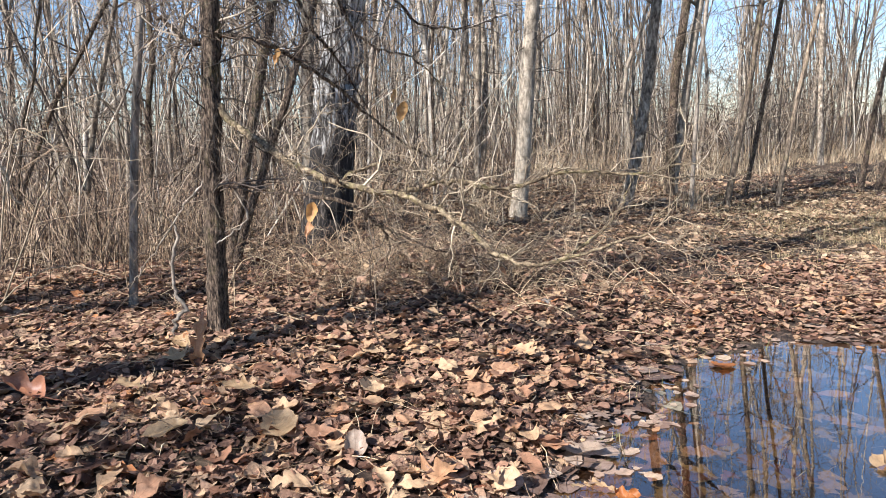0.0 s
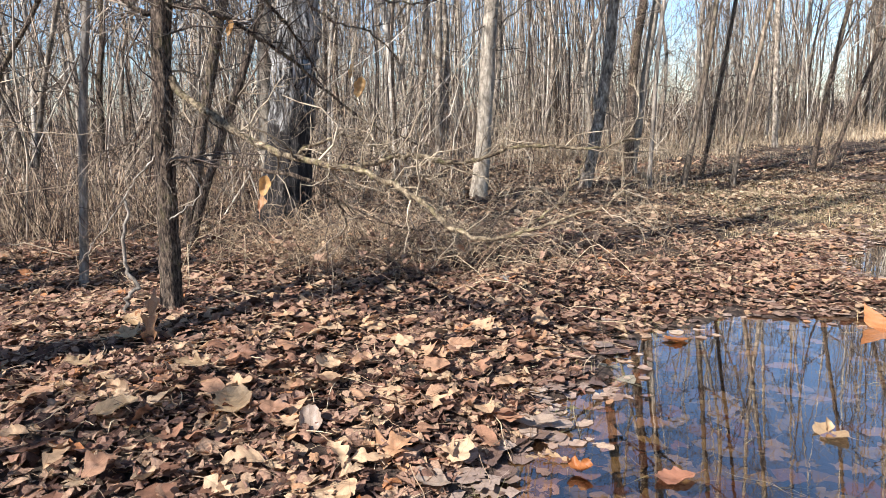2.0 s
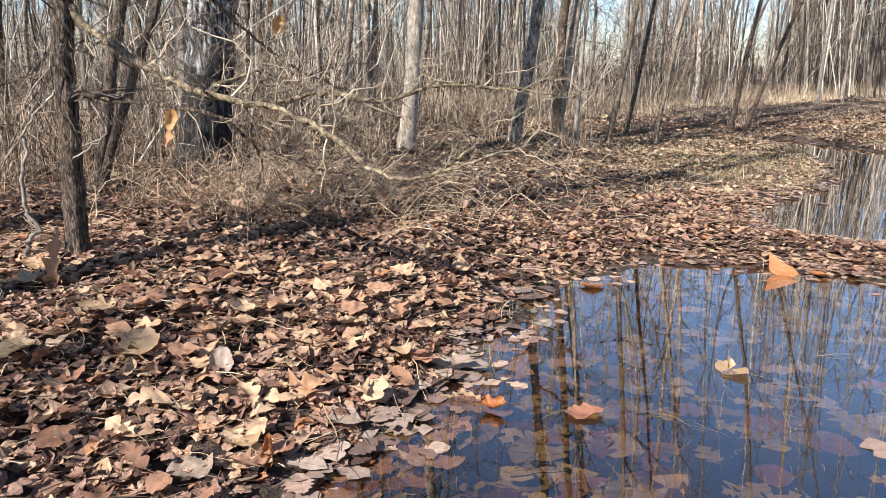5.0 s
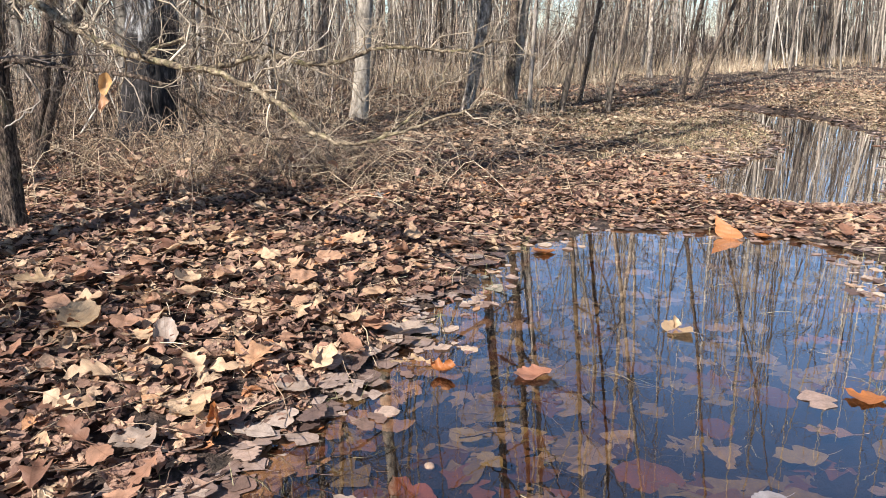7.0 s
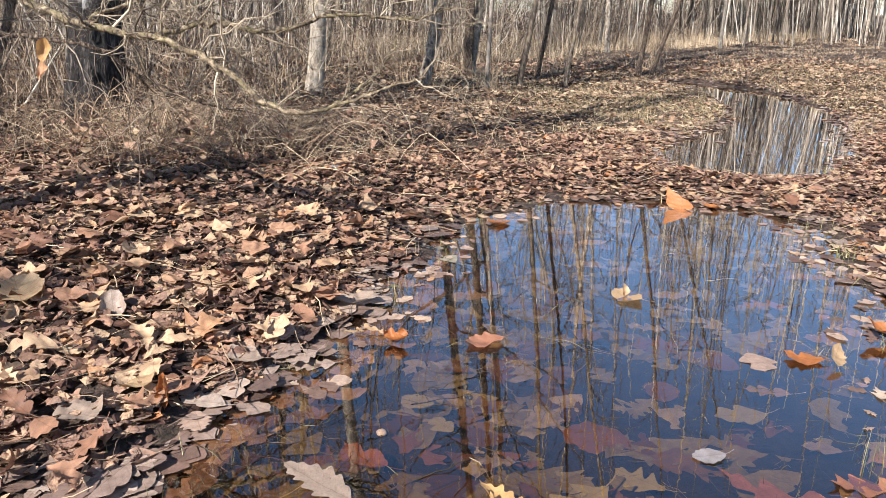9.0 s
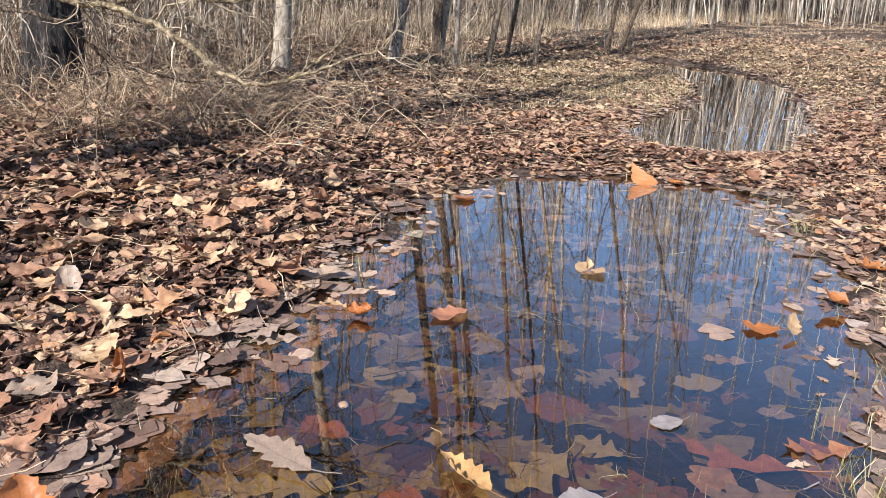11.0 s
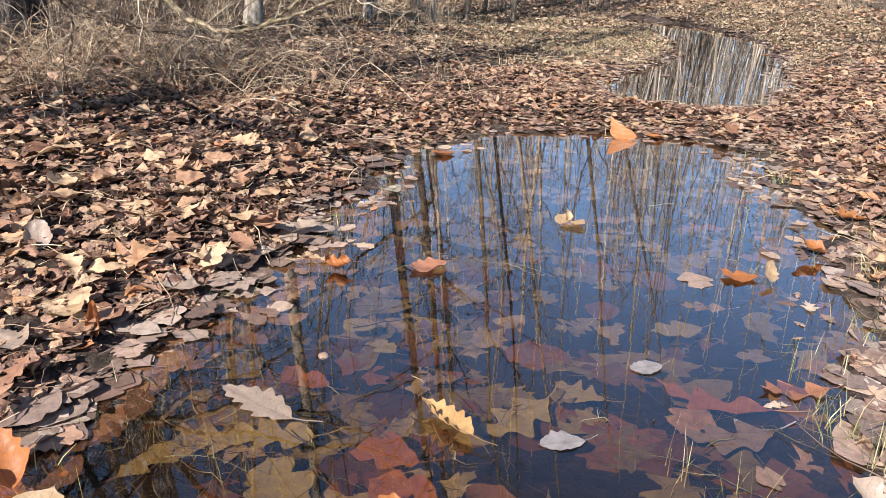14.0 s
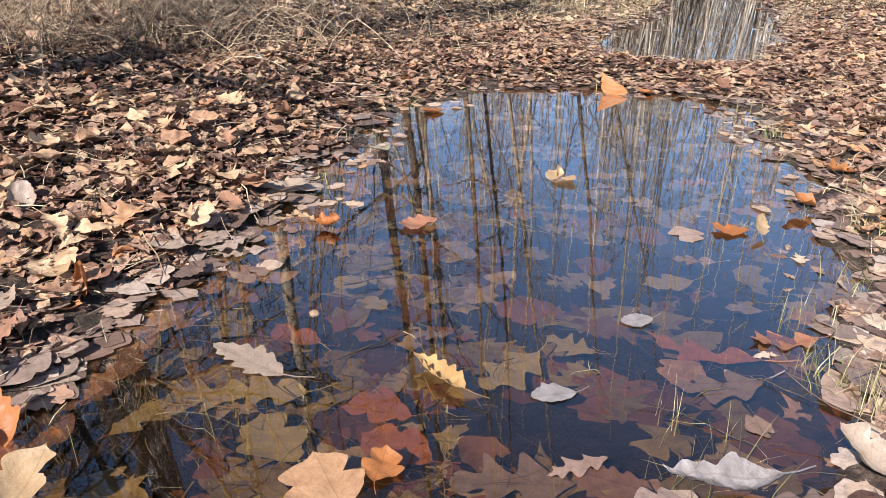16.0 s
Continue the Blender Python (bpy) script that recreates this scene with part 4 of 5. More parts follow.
def ride(x, y):
    """An open line through the wood, where the sky shows."""
    return ((np.abs(x - 0.375 * y) < 0.034 * y) | (np.abs(x - 0.60 * y) < 0.02 * y)) & (y > 9.5)


kinds = []
for k in range(14):
    mat = (bark_pale_mat, bark_mottled_mat, bark_dark_mat, bark_grey_mat, bark_birch_mat, bark_mottled_mat, bark_dark_mat)[k % 7]
    word = {bark_pale_mat.name: "slim pale-barked poplar", bark_grey_mat.name: "slim grey-barked young tree", bark_mottled_mat.name: "slim young tree with mottled grey bark",
            bark_birch_mat.name: "slim white birch", bark_dark_mat.name: "slim dark-barked young tree"}[mat.name]
    rr = R.uniform(0.013, 0.042)
    x = -6.0 + k * 1.3
    y = float(wood_edge(np.array(x))) + 0.8 + R.rand()
    t = make_tree("tree", 100 + k, (x, y), P(x + R.normal(0, 0.12), y, 1.5 + height(x, y), x + R.normal(0.1, 0.2), y, 3.0), R.uniform(7, 12), rr, mat,
                  word + " standing bare in the wood", 11, R.uniform(0.12, 0.3), 6, wobble=0.16, dead=7, bushy=4, rings=20)
    kinds.append(t)
made = 0
spots = []
while made < 200:
    d = 6.0 + 22 * R.rand() ** 1.2
    a = radians(R.uniform(-58, 44))
    x, y = d * math.sin(-a), d * math.cos(a)
    if ride(x, y) or y < float(wood_edge(np.array(x))) + 0.3 or any((x - u) ** 2 + (y - v) ** 2 < 0.12 for u, v in spots):
        continue
    spots.append((x, y))
    made += 1
    s = R.uniform(0.75, 1.25)
    m = pose(x, y, float(height(x, y)) - 0.03, R.normal(0, 3), R.normal(1.5, 4), R.uniform(0, 360)) @ Matrix.Scale(s, 4)
    t = copy_thing(kinds[R.randint(14)], m)
    t.scale = (s, s, s)
for _ in range(60):
    x = R.uniform(3.5, 17)
    y = float(wood_edge(np.array(x))) + R.uniform(0.8, 11)
    if ride(x, y):
        continue
    s = R.uniform(0.8, 1.15)
    t = copy_thing(kinds[(0, 2, 4, 6, 7, 9, 11, 13)[R.randint(8)]], pose(x, y, float(height(x, y)) - 0.03, R.normal(0, 3), R.normal(2, 3), R.uniform(0, 360)))
    t.scale = (s, s, s)

# trees behind and beside, that close the place
for k in range(26):
    a = radians(-62 - 150 * R.rand())
    d = R.uniform(8, 18)
    x, y = -d * math.sin(a), d * math.cos(a)
    s = R.uniform(0.8, 1.2)
    t = copy_thing(kinds[R.randint(14)], pose(x, y, float(height(x, y)) - 0.03, R.normal(0, 3), R.normal(0, 3), R.uniform(0, 360)))
    t.scale = (s, s, s)

# far wood, too many to count
g = Geo()
for k in range(640):
    d, a = (R.uniform(24, 75), radians(R.uniform(-72, 58))) if k < 330 else (R.uniform(21, 55), radians(R.uniform(-66, -33)))
    x, y = d * math.sin(-a), d * math.cos(a)
    if ride(x, y):
        continue
    h, rr = R.uniform(8, 14), R.uniform(0.022, 0.055)
    base = np.array([x, y, float(height(x, y)) - 0.1])
    line = np.array([base, base + (R.normal(0, 0.2), 0, h * 0.4), base + (R.normal(0.2, 0.4), 0, h)])
    tube(g, bent(line, 6), np.linspace(rr, 0.01, 6), 5)
    for _ in range(9):
        f = R.uniform(0.2, 0.95)
        p = base + (line[2] - base) * f
        b = R.uniform(0, 6.28)
        tube(g, wander(R, p, (math.cos(b), math.sin(b), 1.0), h * 0.16 * (1.2 - f), 3, 0.15), np.linspace(rr * 0.35, 0.008, 4), 3)
tagged(new("far_wood", g.mesh("far_wood", pole_mat)), "distant bare wood of many thin grey trunks", "wood", kind="stuff")

def ring_spots(r, k, near, far, power, margin):
    """Spots in the wood, within the sector that is seen; margin(x): how far in front of its edge."""
    d, a = near + (far - near) * r.rand(k) ** power, np.radians(r.uniform(-60, 46, k))
    x, y = -d * np.sin(a), d * np.cos(a)
    ok = y > wood_edge(x) - margin(x)
    return x[ok], y[ok]


def stand(r, x, y, lean, tall, joints, wobble, up):
    k = len(x)
    base = np.stack([x, y, height(x, y) - 0.02], -1)
    way = np.stack([r.normal(lean * 0.2, lean, k), r.normal(0, lean, k), np.ones(k)], -1)
    return wanders(r, base, way, tall, joints, wobble, up)


def swayed(lines, much):
    """The whole stand leans a little west, away from the open ride."""
    rise = lines[..., 2] - lines[:, :1, 2]
    lines[..., 0] -= 0.72 * much * rise
    lines[..., 1] += 0.69 * much * rise
    return lines


g = Geo()
x, y = ring_spots(R, 2300, 15, 65, 1.3, lambda x: -1.0 + 0 * x)
tall, thick = np.where(ride(x, y), R.uniform(0.6, 1.6, len(x)), R.uniform(1.0, 4.0, len(x))), 0.0003 * np.hypot(x, y) + R.uniform(0.002, 0.006, len(x))
lines = stand(R, x, y, 0.3, tall, 3, 0.15, 0.03)
sticks(g, lines, thick, 0.3)
sprays(g, R, lines, thick, 3, (0.2, 0.6), joints=2)
tagged(new("far_brush", g.mesh("far_brush", far_brush_mat)), "distant tangle of grey-brown brush under the far wood", "undergrowth", kind="stuff")

g = Geo()
x, y = R.uniform(3, 20, 900), R.uniform(10.5, 25, 900)
ok = (y > wood_edge(x) + 0.6) & ~ride(x, y)
x, y = x[ok], y[ok]
tall, thick = R.uniform(2.5, 7.5, len(x)), R.uniform(0.006, 0.018, len(x))
lines = swayed(stand(R, x, y, 0.07, tall, 5, 0.06, 0.03), 0.05)
sticks(g, lines, thick, 0.3, 4)
sprays(g, R, lines, thick * 0.7, 4, (0.1, 0.25), joints=2)
tagged(new("pole_stand", g.mesh("pole_stand", pole_mat)), "crowded thin young trunks beyond the clearing", "wood", kind="stuff")

for count, near, far, lo, hi, label in ((620, 18, 44, 34, 54, "dense pale young wood beyond the far puddle"), (420, 14, 32, -16, 15, "crowded thin young trunks deep in the wood")):
    g = Geo()
    d, a = R.uniform(near, far, count), np.radians(R.uniform(lo, hi, count))
    x, y = d * np.sin(a), d * np.cos(a)
    tall, thick = R.uniform(4, 7.5, len(x)), R.uniform(0.010, 0.028, len(x))
    lines = swayed(stand(R, x, y, 0.05, tall, 5, 0.04, 0.03), 0.07 if lo > 20 else 0.0)
    sticks(g, lines, thick, 0.3, 4)
    sprays(g, R, lines, thick * 0.7, 5, (0.08, 0.22), joints=2)
    tagged(new("pole_stand", g.mesh("pole_stand", pole_mat)), label, "wood", kind="stuff")

# thin saplings and brush between the trees
g = Geo()
x, y = ring_spots(R, 2900, 4.3, 28, 1.4, lambda x: np.where(x < -1.9, 1.9, np.where(x < -0.6, 1.2, 0.1)))
tall = R.uniform(0.8, 3.8, len(x)) * np.where(R.rand(len(x)) < 0.8, 1, 1.5)
thick = 0.0014 * tall + R.uniform(0.001, 0.0035, len(x))
ex, ey = R.uniform(4, 19, 900), R.uniform(11.5, 26, 900)
ok = ey > wood_edge(ex) + 0.4
x, y, tall = np.r_[x, ex[ok]], np.r_[y, ey[ok]], np.r_[tall, R.uniform(1.2, 3.6, ok.sum())]
thick = np.r_[thick, R.uniform(0.004, 0.011, ok.sum())]
lines = stand(R, x, y, 0.24, tall, 7, 0.24, 0.09)
sticks(g, lines, thick, 0.25, 3)
tagged(new("sapling_thicket", g.mesh("sapling_thicket", sapling_mat)), "dense bare saplings and brush between the trees", "undergrowth", kind="stuff")

g = Geo()
twigs, thin = sprays(g, R, lines, thick, 5, (0.12, 0.5), 0.42, 0.25, 1.1)
some = R.rand(len(twigs)) < 0.3
sprays(g, R, twigs[some], thin[some], 2, (0.3, 0.8), 0.4, 0.1, 1.1, joints=2)
tagged(new("thicket_twigs", g.mesh("thicket_twigs", thicket_twig_mat)), "crooked brown twigs of the bare saplings", "undergrowth", kind="stuff")

g = Geo()
x, y = ring_spots(R, 6500, 4.5, 18, 1.5, lambda x: np.where(x < -1.7, 2.2, 0.7))
tall, thick = R.uniform(0.2, 0.95, len(x)), R.uniform(0.0014, 0.0032, len(x))
lines = stand(R, x, y, 0.42, tall, 4, 0.18, -0.02)
sticks(g, lines, thick, 0.4)
sprays(g, R, lines, thick, 2, (0.2, 0.5), 0.3, 0.3, 1.0, 2)
tagged(new("low_brush", g.mesh("low_brush", brush_mat)), "knee-high brown brush and dead stems under the trees", "undergrowth", kind="stuff")

# ---- dead stems, grass ----
def blades(r, x, y, tall, lean, width, droop=0.35):
    """Flat bent blades, all at once."""
    k = len(x)
    z = height(x, y)
    a, h = r.uniform(0, 6.283, k), tall * r.uniform(0.5, 1.3, k)
    l, w = lean * np.abs(r.normal(0.6, 0.5, k)) * h, width * r.uniform(0.6, 1.4, k)
    b = r.uniform(0, 6.283, k)
    rows = []
    for s in (0, 0.35, 0.7, 1.0):
        px, py = x + np.cos(a) * l * s ** 1.6, y + np.sin(a) * l * s ** 1.6
        pz = z - 0.01 + h * (s - droop * s * s * np.clip(l / h, 0, 1.5))
        ww = w * (1 - 0.85 * s)
        rows += [np.stack([px - np.cos(b) * ww, py - np.sin(b) * ww, pz], -1), np.stack([px + np.cos(b) * ww, py + np.sin(b) * ww, pz], -1)]
    v = np.stack(rows, 1).reshape(-1, 3)
    q = np.array([[0, 1, 3, 2], [2, 3, 5, 4], [4, 5, 7, 6]])
    return v, (q[None] + (np.arange(k) * 8)[:, None, None])


def scatter(r, k, x0, x1, y0, y1, keep):
    x, y = r.uniform(x0, x1, k), r.uniform(y0, y1, k)
    ok = keep(x, y)
    return x[ok], y[ok]


def clump(x, y, scale, seed):
    return waves(x, y, scale, seed)


r = np.random.RandomState(21)
g = Geo()
x, y = scatter(r, 90000, -9, 18, 5.5, 20, lambda x, y: (y > wood_edge(x) - 0.8 + 0.5 * clump(x, y, 2.0, 8)) & (r.rand(len(x)) < np.where(x > 1.5, 1.0, np.where(x < -0.5, 0.10, 0.3))) & (y < wood_edge(x) + 4))
g.add(*blades(r, x, y, (0.25 + 0.13 * clump(x, y, 1.7, 15)).clip(0.08, 0.55), 1.1, 0.0042, 0.5))
tagged(new("tall_dry_grass", g.mesh("tall_dry_grass", grass_mat)), "tall straw-coloured dry grass along the wood's edge", "grass", kind="stuff")
g = Geo()
x, y = scatter(r, 62000, -2.5, 10, 0.6, 13, lambda x, y: (pool_distance(x, y) > 0.03) & (clump(x, y, 1.1, 9) > np.where(y > 4.2, -0.2, 0.1)) & (y < wood_edge(x)))
g.add(*blades(r, x, y, 0.05 + 0.02 * (y > 4.2), 1.8, 0.0011 + 0.0007 * (y > 4.2)))
tagged(new("matted_dry_grass", g.mesh("matted_dry_grass", grass_mat)), "short matted dry grass among the fallen leaves", "grass", kind="stuff")
g = Geo()
x, y = scatter(r, 62000, 1.5, 17, 6.5, 18, lambda x, y: (pool_distance(x, y) > 0.15) & (y < wood_edge(x) + 1) & (clump(x, y, 1.6, 16) + 0.25 * r.rand(len(x)) > -0.25))
g.add(*blades(r, x, y, 0.06, 2.2, 0.003, 0.4))
tagged(new("clearing_grass", g.mesh("clearing_grass", grass_mat)), "flattened dry grass over the far clearing", "grass", kind="stuff")
g = Geo()
x, y = scatter(r, 30000, 2.2, 9.5, 4.2, 9.5, lambda x, y: (pool_distance(x, y) > 0.04) & (clump(x, y, 0.9, 19) + 0.5 * (np.hypot((x - 3.6) / 1.2, (y - 6.0) / 1.2) < 1) + 0.6 * (x > 0.6 * y + 1.5) > 0.25) & (y < wood_edge(x)))
g.add(*blades(r, x, y, 0.075, 1.6, 0.0017, 0.45))
tagged(new("bank_grass", g.mesh("bank_grass", bank_grass_mat)), "low olive and straw grass on the bank by the far puddle", "grass", kind="stuff")
g = Geo()
r_bank = np.random.RandomState(77)
x, y = scatter(r_bank, 16000, 1.9, 5.2, 4.3, 8.0, lambda x, y: (pool_distance(x, y) > 0.05) & (clump(x, y, 0.7, 23) + 1.0 - 1.3 * np.hypot((x - 3.55) / 1.5, (y - 5.9) / 1.5) > 0.1))
g.add(*blades(r_bank, x, y, 0.08, 1.7, 0.0018, 0.45))
tagged(new("bank_grass", g.mesh("bank_grass", bank_grass_mat)), "matted olive grass on the low rise between the puddles", "grass", kind="stuff")
g = Geo()
x, y = scatter(r, 9000, -0.6, 3.6, 0.45, 4.2, lambda x, y: (np.abs(pool_distance(x, y) - 0.02) < 0.10) & (clump(x, y, 0.4, 10) > 0.35))
g.add(*blades(r, x, y, 0.07, 0.8, 0.0012))
tagged(new("puddle_edge_grass", g.mesh("puddle_edge_grass", sprout_mat)), "sparse green and straw grass at the puddle's edge", "grass", kind="stuff")


def grass_tuft(x, y, count, tall, mat, label, seed, wide=0.03, lean=0.7, thin=0.0011):
    r = np.random.RandomState(seed)
    foot = np.array([x, y, float(height(x, y))])
    v, q = blades(r, x + r.normal(0, wide, count), y + r.normal(0, wide, count), tall, lean, thin)
    ob = new("grass_tuft", Geo().add(v - foot, q).mesh("grass_tuft", mat))
    ob.location = foot
    return tagged(ob, label, "grass", kind="stuff")


for k, (x, y, n, t) in enumerate(((1.335, 0.995, 26, 0.09), (1.235, 0.865, 30, 0.08), (1.22, 0.69, 34, 0.10), (0.93, 0.70, 16, 0.09), (0.80, 0.69, 12, 0.08),
                                  (0.86, 0.83, 6, 0.11), (1.58, 1.42, 22, 0.08), (2.03, 1.95, 26, 0.07), (2.25, 2.10, 24, 0.08), (1.56, 1.09, 22, 0.08),
                                  (1.83, 1.30, 26, 0.09), (-0.13, 1.10, 14, 0.08), (-0.03, 1.22, 16, 0.06), (1.20, 0.79, 20, 0.07), (0.87, 0.86, 5, 0.10))):
    grass_tuft(x, y, int(1.3 * n), t * 1.1, sprout_mat, "small tuft of green and straw grass at the water", 400 + k)
for k, (x, y, n, t) in enumerate(((2.45, 6.95, 60, 0.34), (1.65, 7.35, 50, 0.30), (2.75, 7.9, 60, 0.32), (3.9, 8.6, 60, 0.3), (0.4, 6.2, 45, 0.28), (5.6, 9.4, 70, 0.36))):
    grass_tuft(x, y, n, t, grass_mat, "tall tuft of straw-coloured dead grass under the trees", 430 + k, 0.10, 0.6, 0.0025)

# arching dead stems heaped under the low limb
def heap(name, k_mid, k_wide, tall, out, thick, drop, mat, label, per, mid=(-0.18, 4.0), sigma=(0.46, 0.28)):
    """Stems that rise, bend over to one side and come down again."""
    g = Geo()
    x = np.r_[r.normal(mid[0], sigma[0], k_mid), r.uniform(-3.6, 2.0, k_wide)]
    y = np.r_[r.normal(mid[1], sigma[1], k_mid), r.uniform(3.4, 6.8, k_wide)]
    k = len(x)
    h, o = r.uniform(*tall, k), r.uniform(*out, k)
    a = np.where(r.rand(k) < 0.55, r.normal(-0.25, 0.5, k), r.uniform(0, 6.283, k))
    base = np.stack([x, y, height(x, y) - 0.01], -1)
    end = r.uniform(-0.1, 0.75, k)
    rows = []
    for q in np.linspace(0, 1, 8):
        lift = h * (1.0 - np.abs(1 - q / 0.55) ** 1.7) if q < 0.55 else h * (1 - (1 - end) * ((q - 0.55) / 0.45) ** drop)
        rows.append(base + np.stack([np.cos(a) * o * q ** 1.25, np.sin(a) * o * q ** 1.25, lift], -1))
    arch = np.stack(rows, 1)
    arch[:, 1:] += np.cumsum(r.normal(0, 0.008, arch[:, 1:].shape), 1)
    arch[:, :, 2] = np.maximum(arch[:, :, 2], height(arch[:, :, 0], arch[:, :, 1]) - 0.005)
    w = r.uniform(*thick, k)
    sticks(g, arch, w, 0.5)
    twigs, thin = sprays(g, r, arch, w, per, (0.15, 0.5), 0.4, 0.1, 1.0, 4)
    some = r.rand(len(twigs)) < 0.4
    sprays(g, r, twigs[some], thin[some], 2, (0.3, 0.8), 0.4, 0.0, 1.0, 2)
    return tagged(new(name, g.mesh(name, mat)), label, "undergrowth", kind="stuff")


heap("dead_stem_tangle", 620, 280, (0.04, 0.28), (0.12, 0.5), (0.0009, 0.0028), 1.5, straw_mat, "tangled heap of dead straw-coloured stems under the limb", 3)
heap("dark_stem_tangle", 320, 180, (0.03, 0.18), (0.10, 0.45), (0.0009, 0.0024), 1.3, brush_mat, "dark brown bent stems low in the tangle", 3)
heap("dark_brush", 620, 0, (0.08, 0.55), (0.08, 0.45), (0.0012, 0.0034), 1.2, thicket_twig_mat, "dark bent brush under the saplings", 3, (-2.5, 4.9), (0.75, 0.55))

# broken twigs and straws lying on the leaves
g = Geo()
x, y = scatter(r, 3600, -2.6, 4.5, 0.6, 5.5, lambda x, y: pool_distance(x, y) > -0.02)
k = len(x)
a, lift = r.uniform(0, 6.283, k), r.normal(0, 0.12, k)
lines = wanders(r, np.stack([x, y, height(x, y) + r.uniform(0.02, 0.06, k)], -1), np.stack([np.cos(a), np.sin(a), lift], -1), r.uniform(0.04, 0.26, k) ** 1.2 + 0.02, 4, 0.16)
sticks(g, lines, r.uniform(0.0006, 0.0022, k), 0.5)
tagged(new("twig_debris", g.mesh("twig_debris", straw_mat)), "broken twigs and straws strewn over the leaves", "twigs", kind="stuff")

# ---- fallen leaves ----
r = np.random.RandomState(31)
FINE = [leaf_shape(r, ("maple", "star", "ovate", "maple", "star")[k % 5], r.uniform(0.045, 0.105), r.uniform(0.035, 0.076) * (1.25 if k % 5 in (1, 4) else 1), 8, 4, r.uniform(-0.2, 0.36) + (0.4 if k % 5 == 0 else 0), r.uniform(-0.35, 0.5), r.uniform(0.004, 0.011), k % 4 == 0) for k in range(56)]
PLAIN = [leaf_shape(r, ("maple", "ovate", "oak")[k % 3], r.uniform(0.045, 0.085), r.uniform(0.03, 0.068), 5, 2, r.uniform(-0.15, 0.35) + (0.3 if k % 6 == 0 else 0), r.uniform(-0.3, 0.45), r.uniform(0.002, 0.006), False) for k in range(30)]
FLAT = [leaf_shape(r, ("oak", "star", "oak", "ovate")[k % 4], r.uniform(0.08, 0.15), r.uniform(0.06, 0.11), 22, 4, r.uniform(0.0, 0.06), r.uniform(0, 0.08), 0.002, k % 2 == 0) for k in range(24)]
FLATLOW = [leaf_shape(r, ("star", "maple", "ovate")[k % 3], r.uniform(0.06, 0.12), r.uniform(0.05, 0.10), 9, 2, r.uniform(0.0, 0.10), r.uniform(0, 0.15), 0.002, k % 3 == 0) for k in range(24)]
ROUGH = [leaf_shape(r, ("ovate", "maple")[k % 2], r.uniform(0.045, 0.095), r.uniform(0.03, 0.07), 4, 2, r.uniform(-0.1, 0.5), r.uniform(-0.3, 0.6), 0.004, False) for k in range(16)]

CRUMB = [leaf_shape(r, "ovate", r.uniform(0.014, 0.034), r.uniform(0.008, 0.02), 3, 1, r.uniform(-0.2, 0.5), 0.2, 0.002, False) for k in range(12)]


def strew(geo, shapes, x, y, z, tilt, r, size=(0.7, 1.25)):
    pick = r.randint(0, len(shapes), len(x))
    spin = turns(r, len(x), tilt) * r.uniform(*size, len(x))[:, None, None]
    for k, (v, q) in enumerate(shapes):
        m = pick == k
        if m.any():
            geo.many(v, q, (spin[m], np.stack([x[m], y[m], z[m]], -1)))


def litter(name, k, x0, x1, y0, y1, keep, shapes, lift, tilt, mat, label, size=(0.38, 1.15)):
    x, y = scatter(r, k, x0, x1, y0, y1, keep)
    g = Geo()
    thin = np.clip(pool_distance(x, y) / 0.25, 0.15, 1)
    strew(g, shapes, x, y, height(x, y) + r.uniform(*lift, len(x)) * thin, tilt * np.clip(pool_distance(x, y) / 0.4, 0.3, 1), r, size)
    return tagged(new(name, g.mesh(name, mat)), label, "fallen leaves", kind="stuff")


def wet_side(x, y):
    """The sodden bank on the far side of the near puddle."""
    return (x > 0.72 + 0.78 * (y - 0.6)) & (y < 2.6) & (pool_distance(x, y) < 0.32)


def land(x, y):
    return (r.rand(len(x)) > 0.72 * wet_side(x, y)) & (pool_distance(x, y) > 0.05 + 0.05 * waves(x, y, 0.3, 12)) & (r.rand(len(x)) > 0.93 * bare(x, y))


litter("leaf_litter", 14500, -1.9, 3.2, 0.3, 2.5, land, FINE, (0.003, 0.028), 0.26, leaf_litter_mat,
       "thick layer of curled brown and tan dry leaves")
litter("leaf_litter", 20000, -3.0, 4.6, 2.5, 4.6, land, PLAIN, (0.004, 0.032), 0.30, leaf_litter_mat, "thick layer of brown and tan dry leaves on the bank")
litter("leaf_litter", 22000, -4.5, 7.8, 4.6, 9.0, land, ROUGH, (0.0, 0.02), 0.34, old_litter_mat, "scattered old brown leaves over the bank", (0.4, 1.1))
litter("leaf_litter", 6000, -12, 18, 9.0, 19, land, ROUGH, (0.002, 0.03), 0.32, leaf_litter_mat, "thin scatter of brown leaves over the clearing", (0.6, 1.0))
litter("leaf_litter", 5000, -10, 10, -6, 5.5, lambda x, y: land(x, y) & ((x < -1.6) | (x > 2.9) | (y < 0.6)) & (r.rand(len(x)) < np.exp(-((x - 0.4) ** 2 + (y - 1.5) ** 2) / 38)), ROUGH, (0.002, 0.03), 0.3,
       leaf_litter_mat, "thinning scatter of brown leaves away from the puddle")
litter("leaf_crumbs", 20000, -2.2, 3.6, 0.3, 4.4, land, CRUMB, (0.012, 0.042), 0.35, leaf_litter_mat, "broken crumbs of brown leaves among the litter", (0.5, 1.4))
litter("leaf_crumbs", 15000, -4.5, 7.5, 4.4, 9.5, land, CRUMB, (0.004, 0.02), 0.3, old_litter_mat, "broken crumbs of old leaves over the bank", (1.0, 2.0))
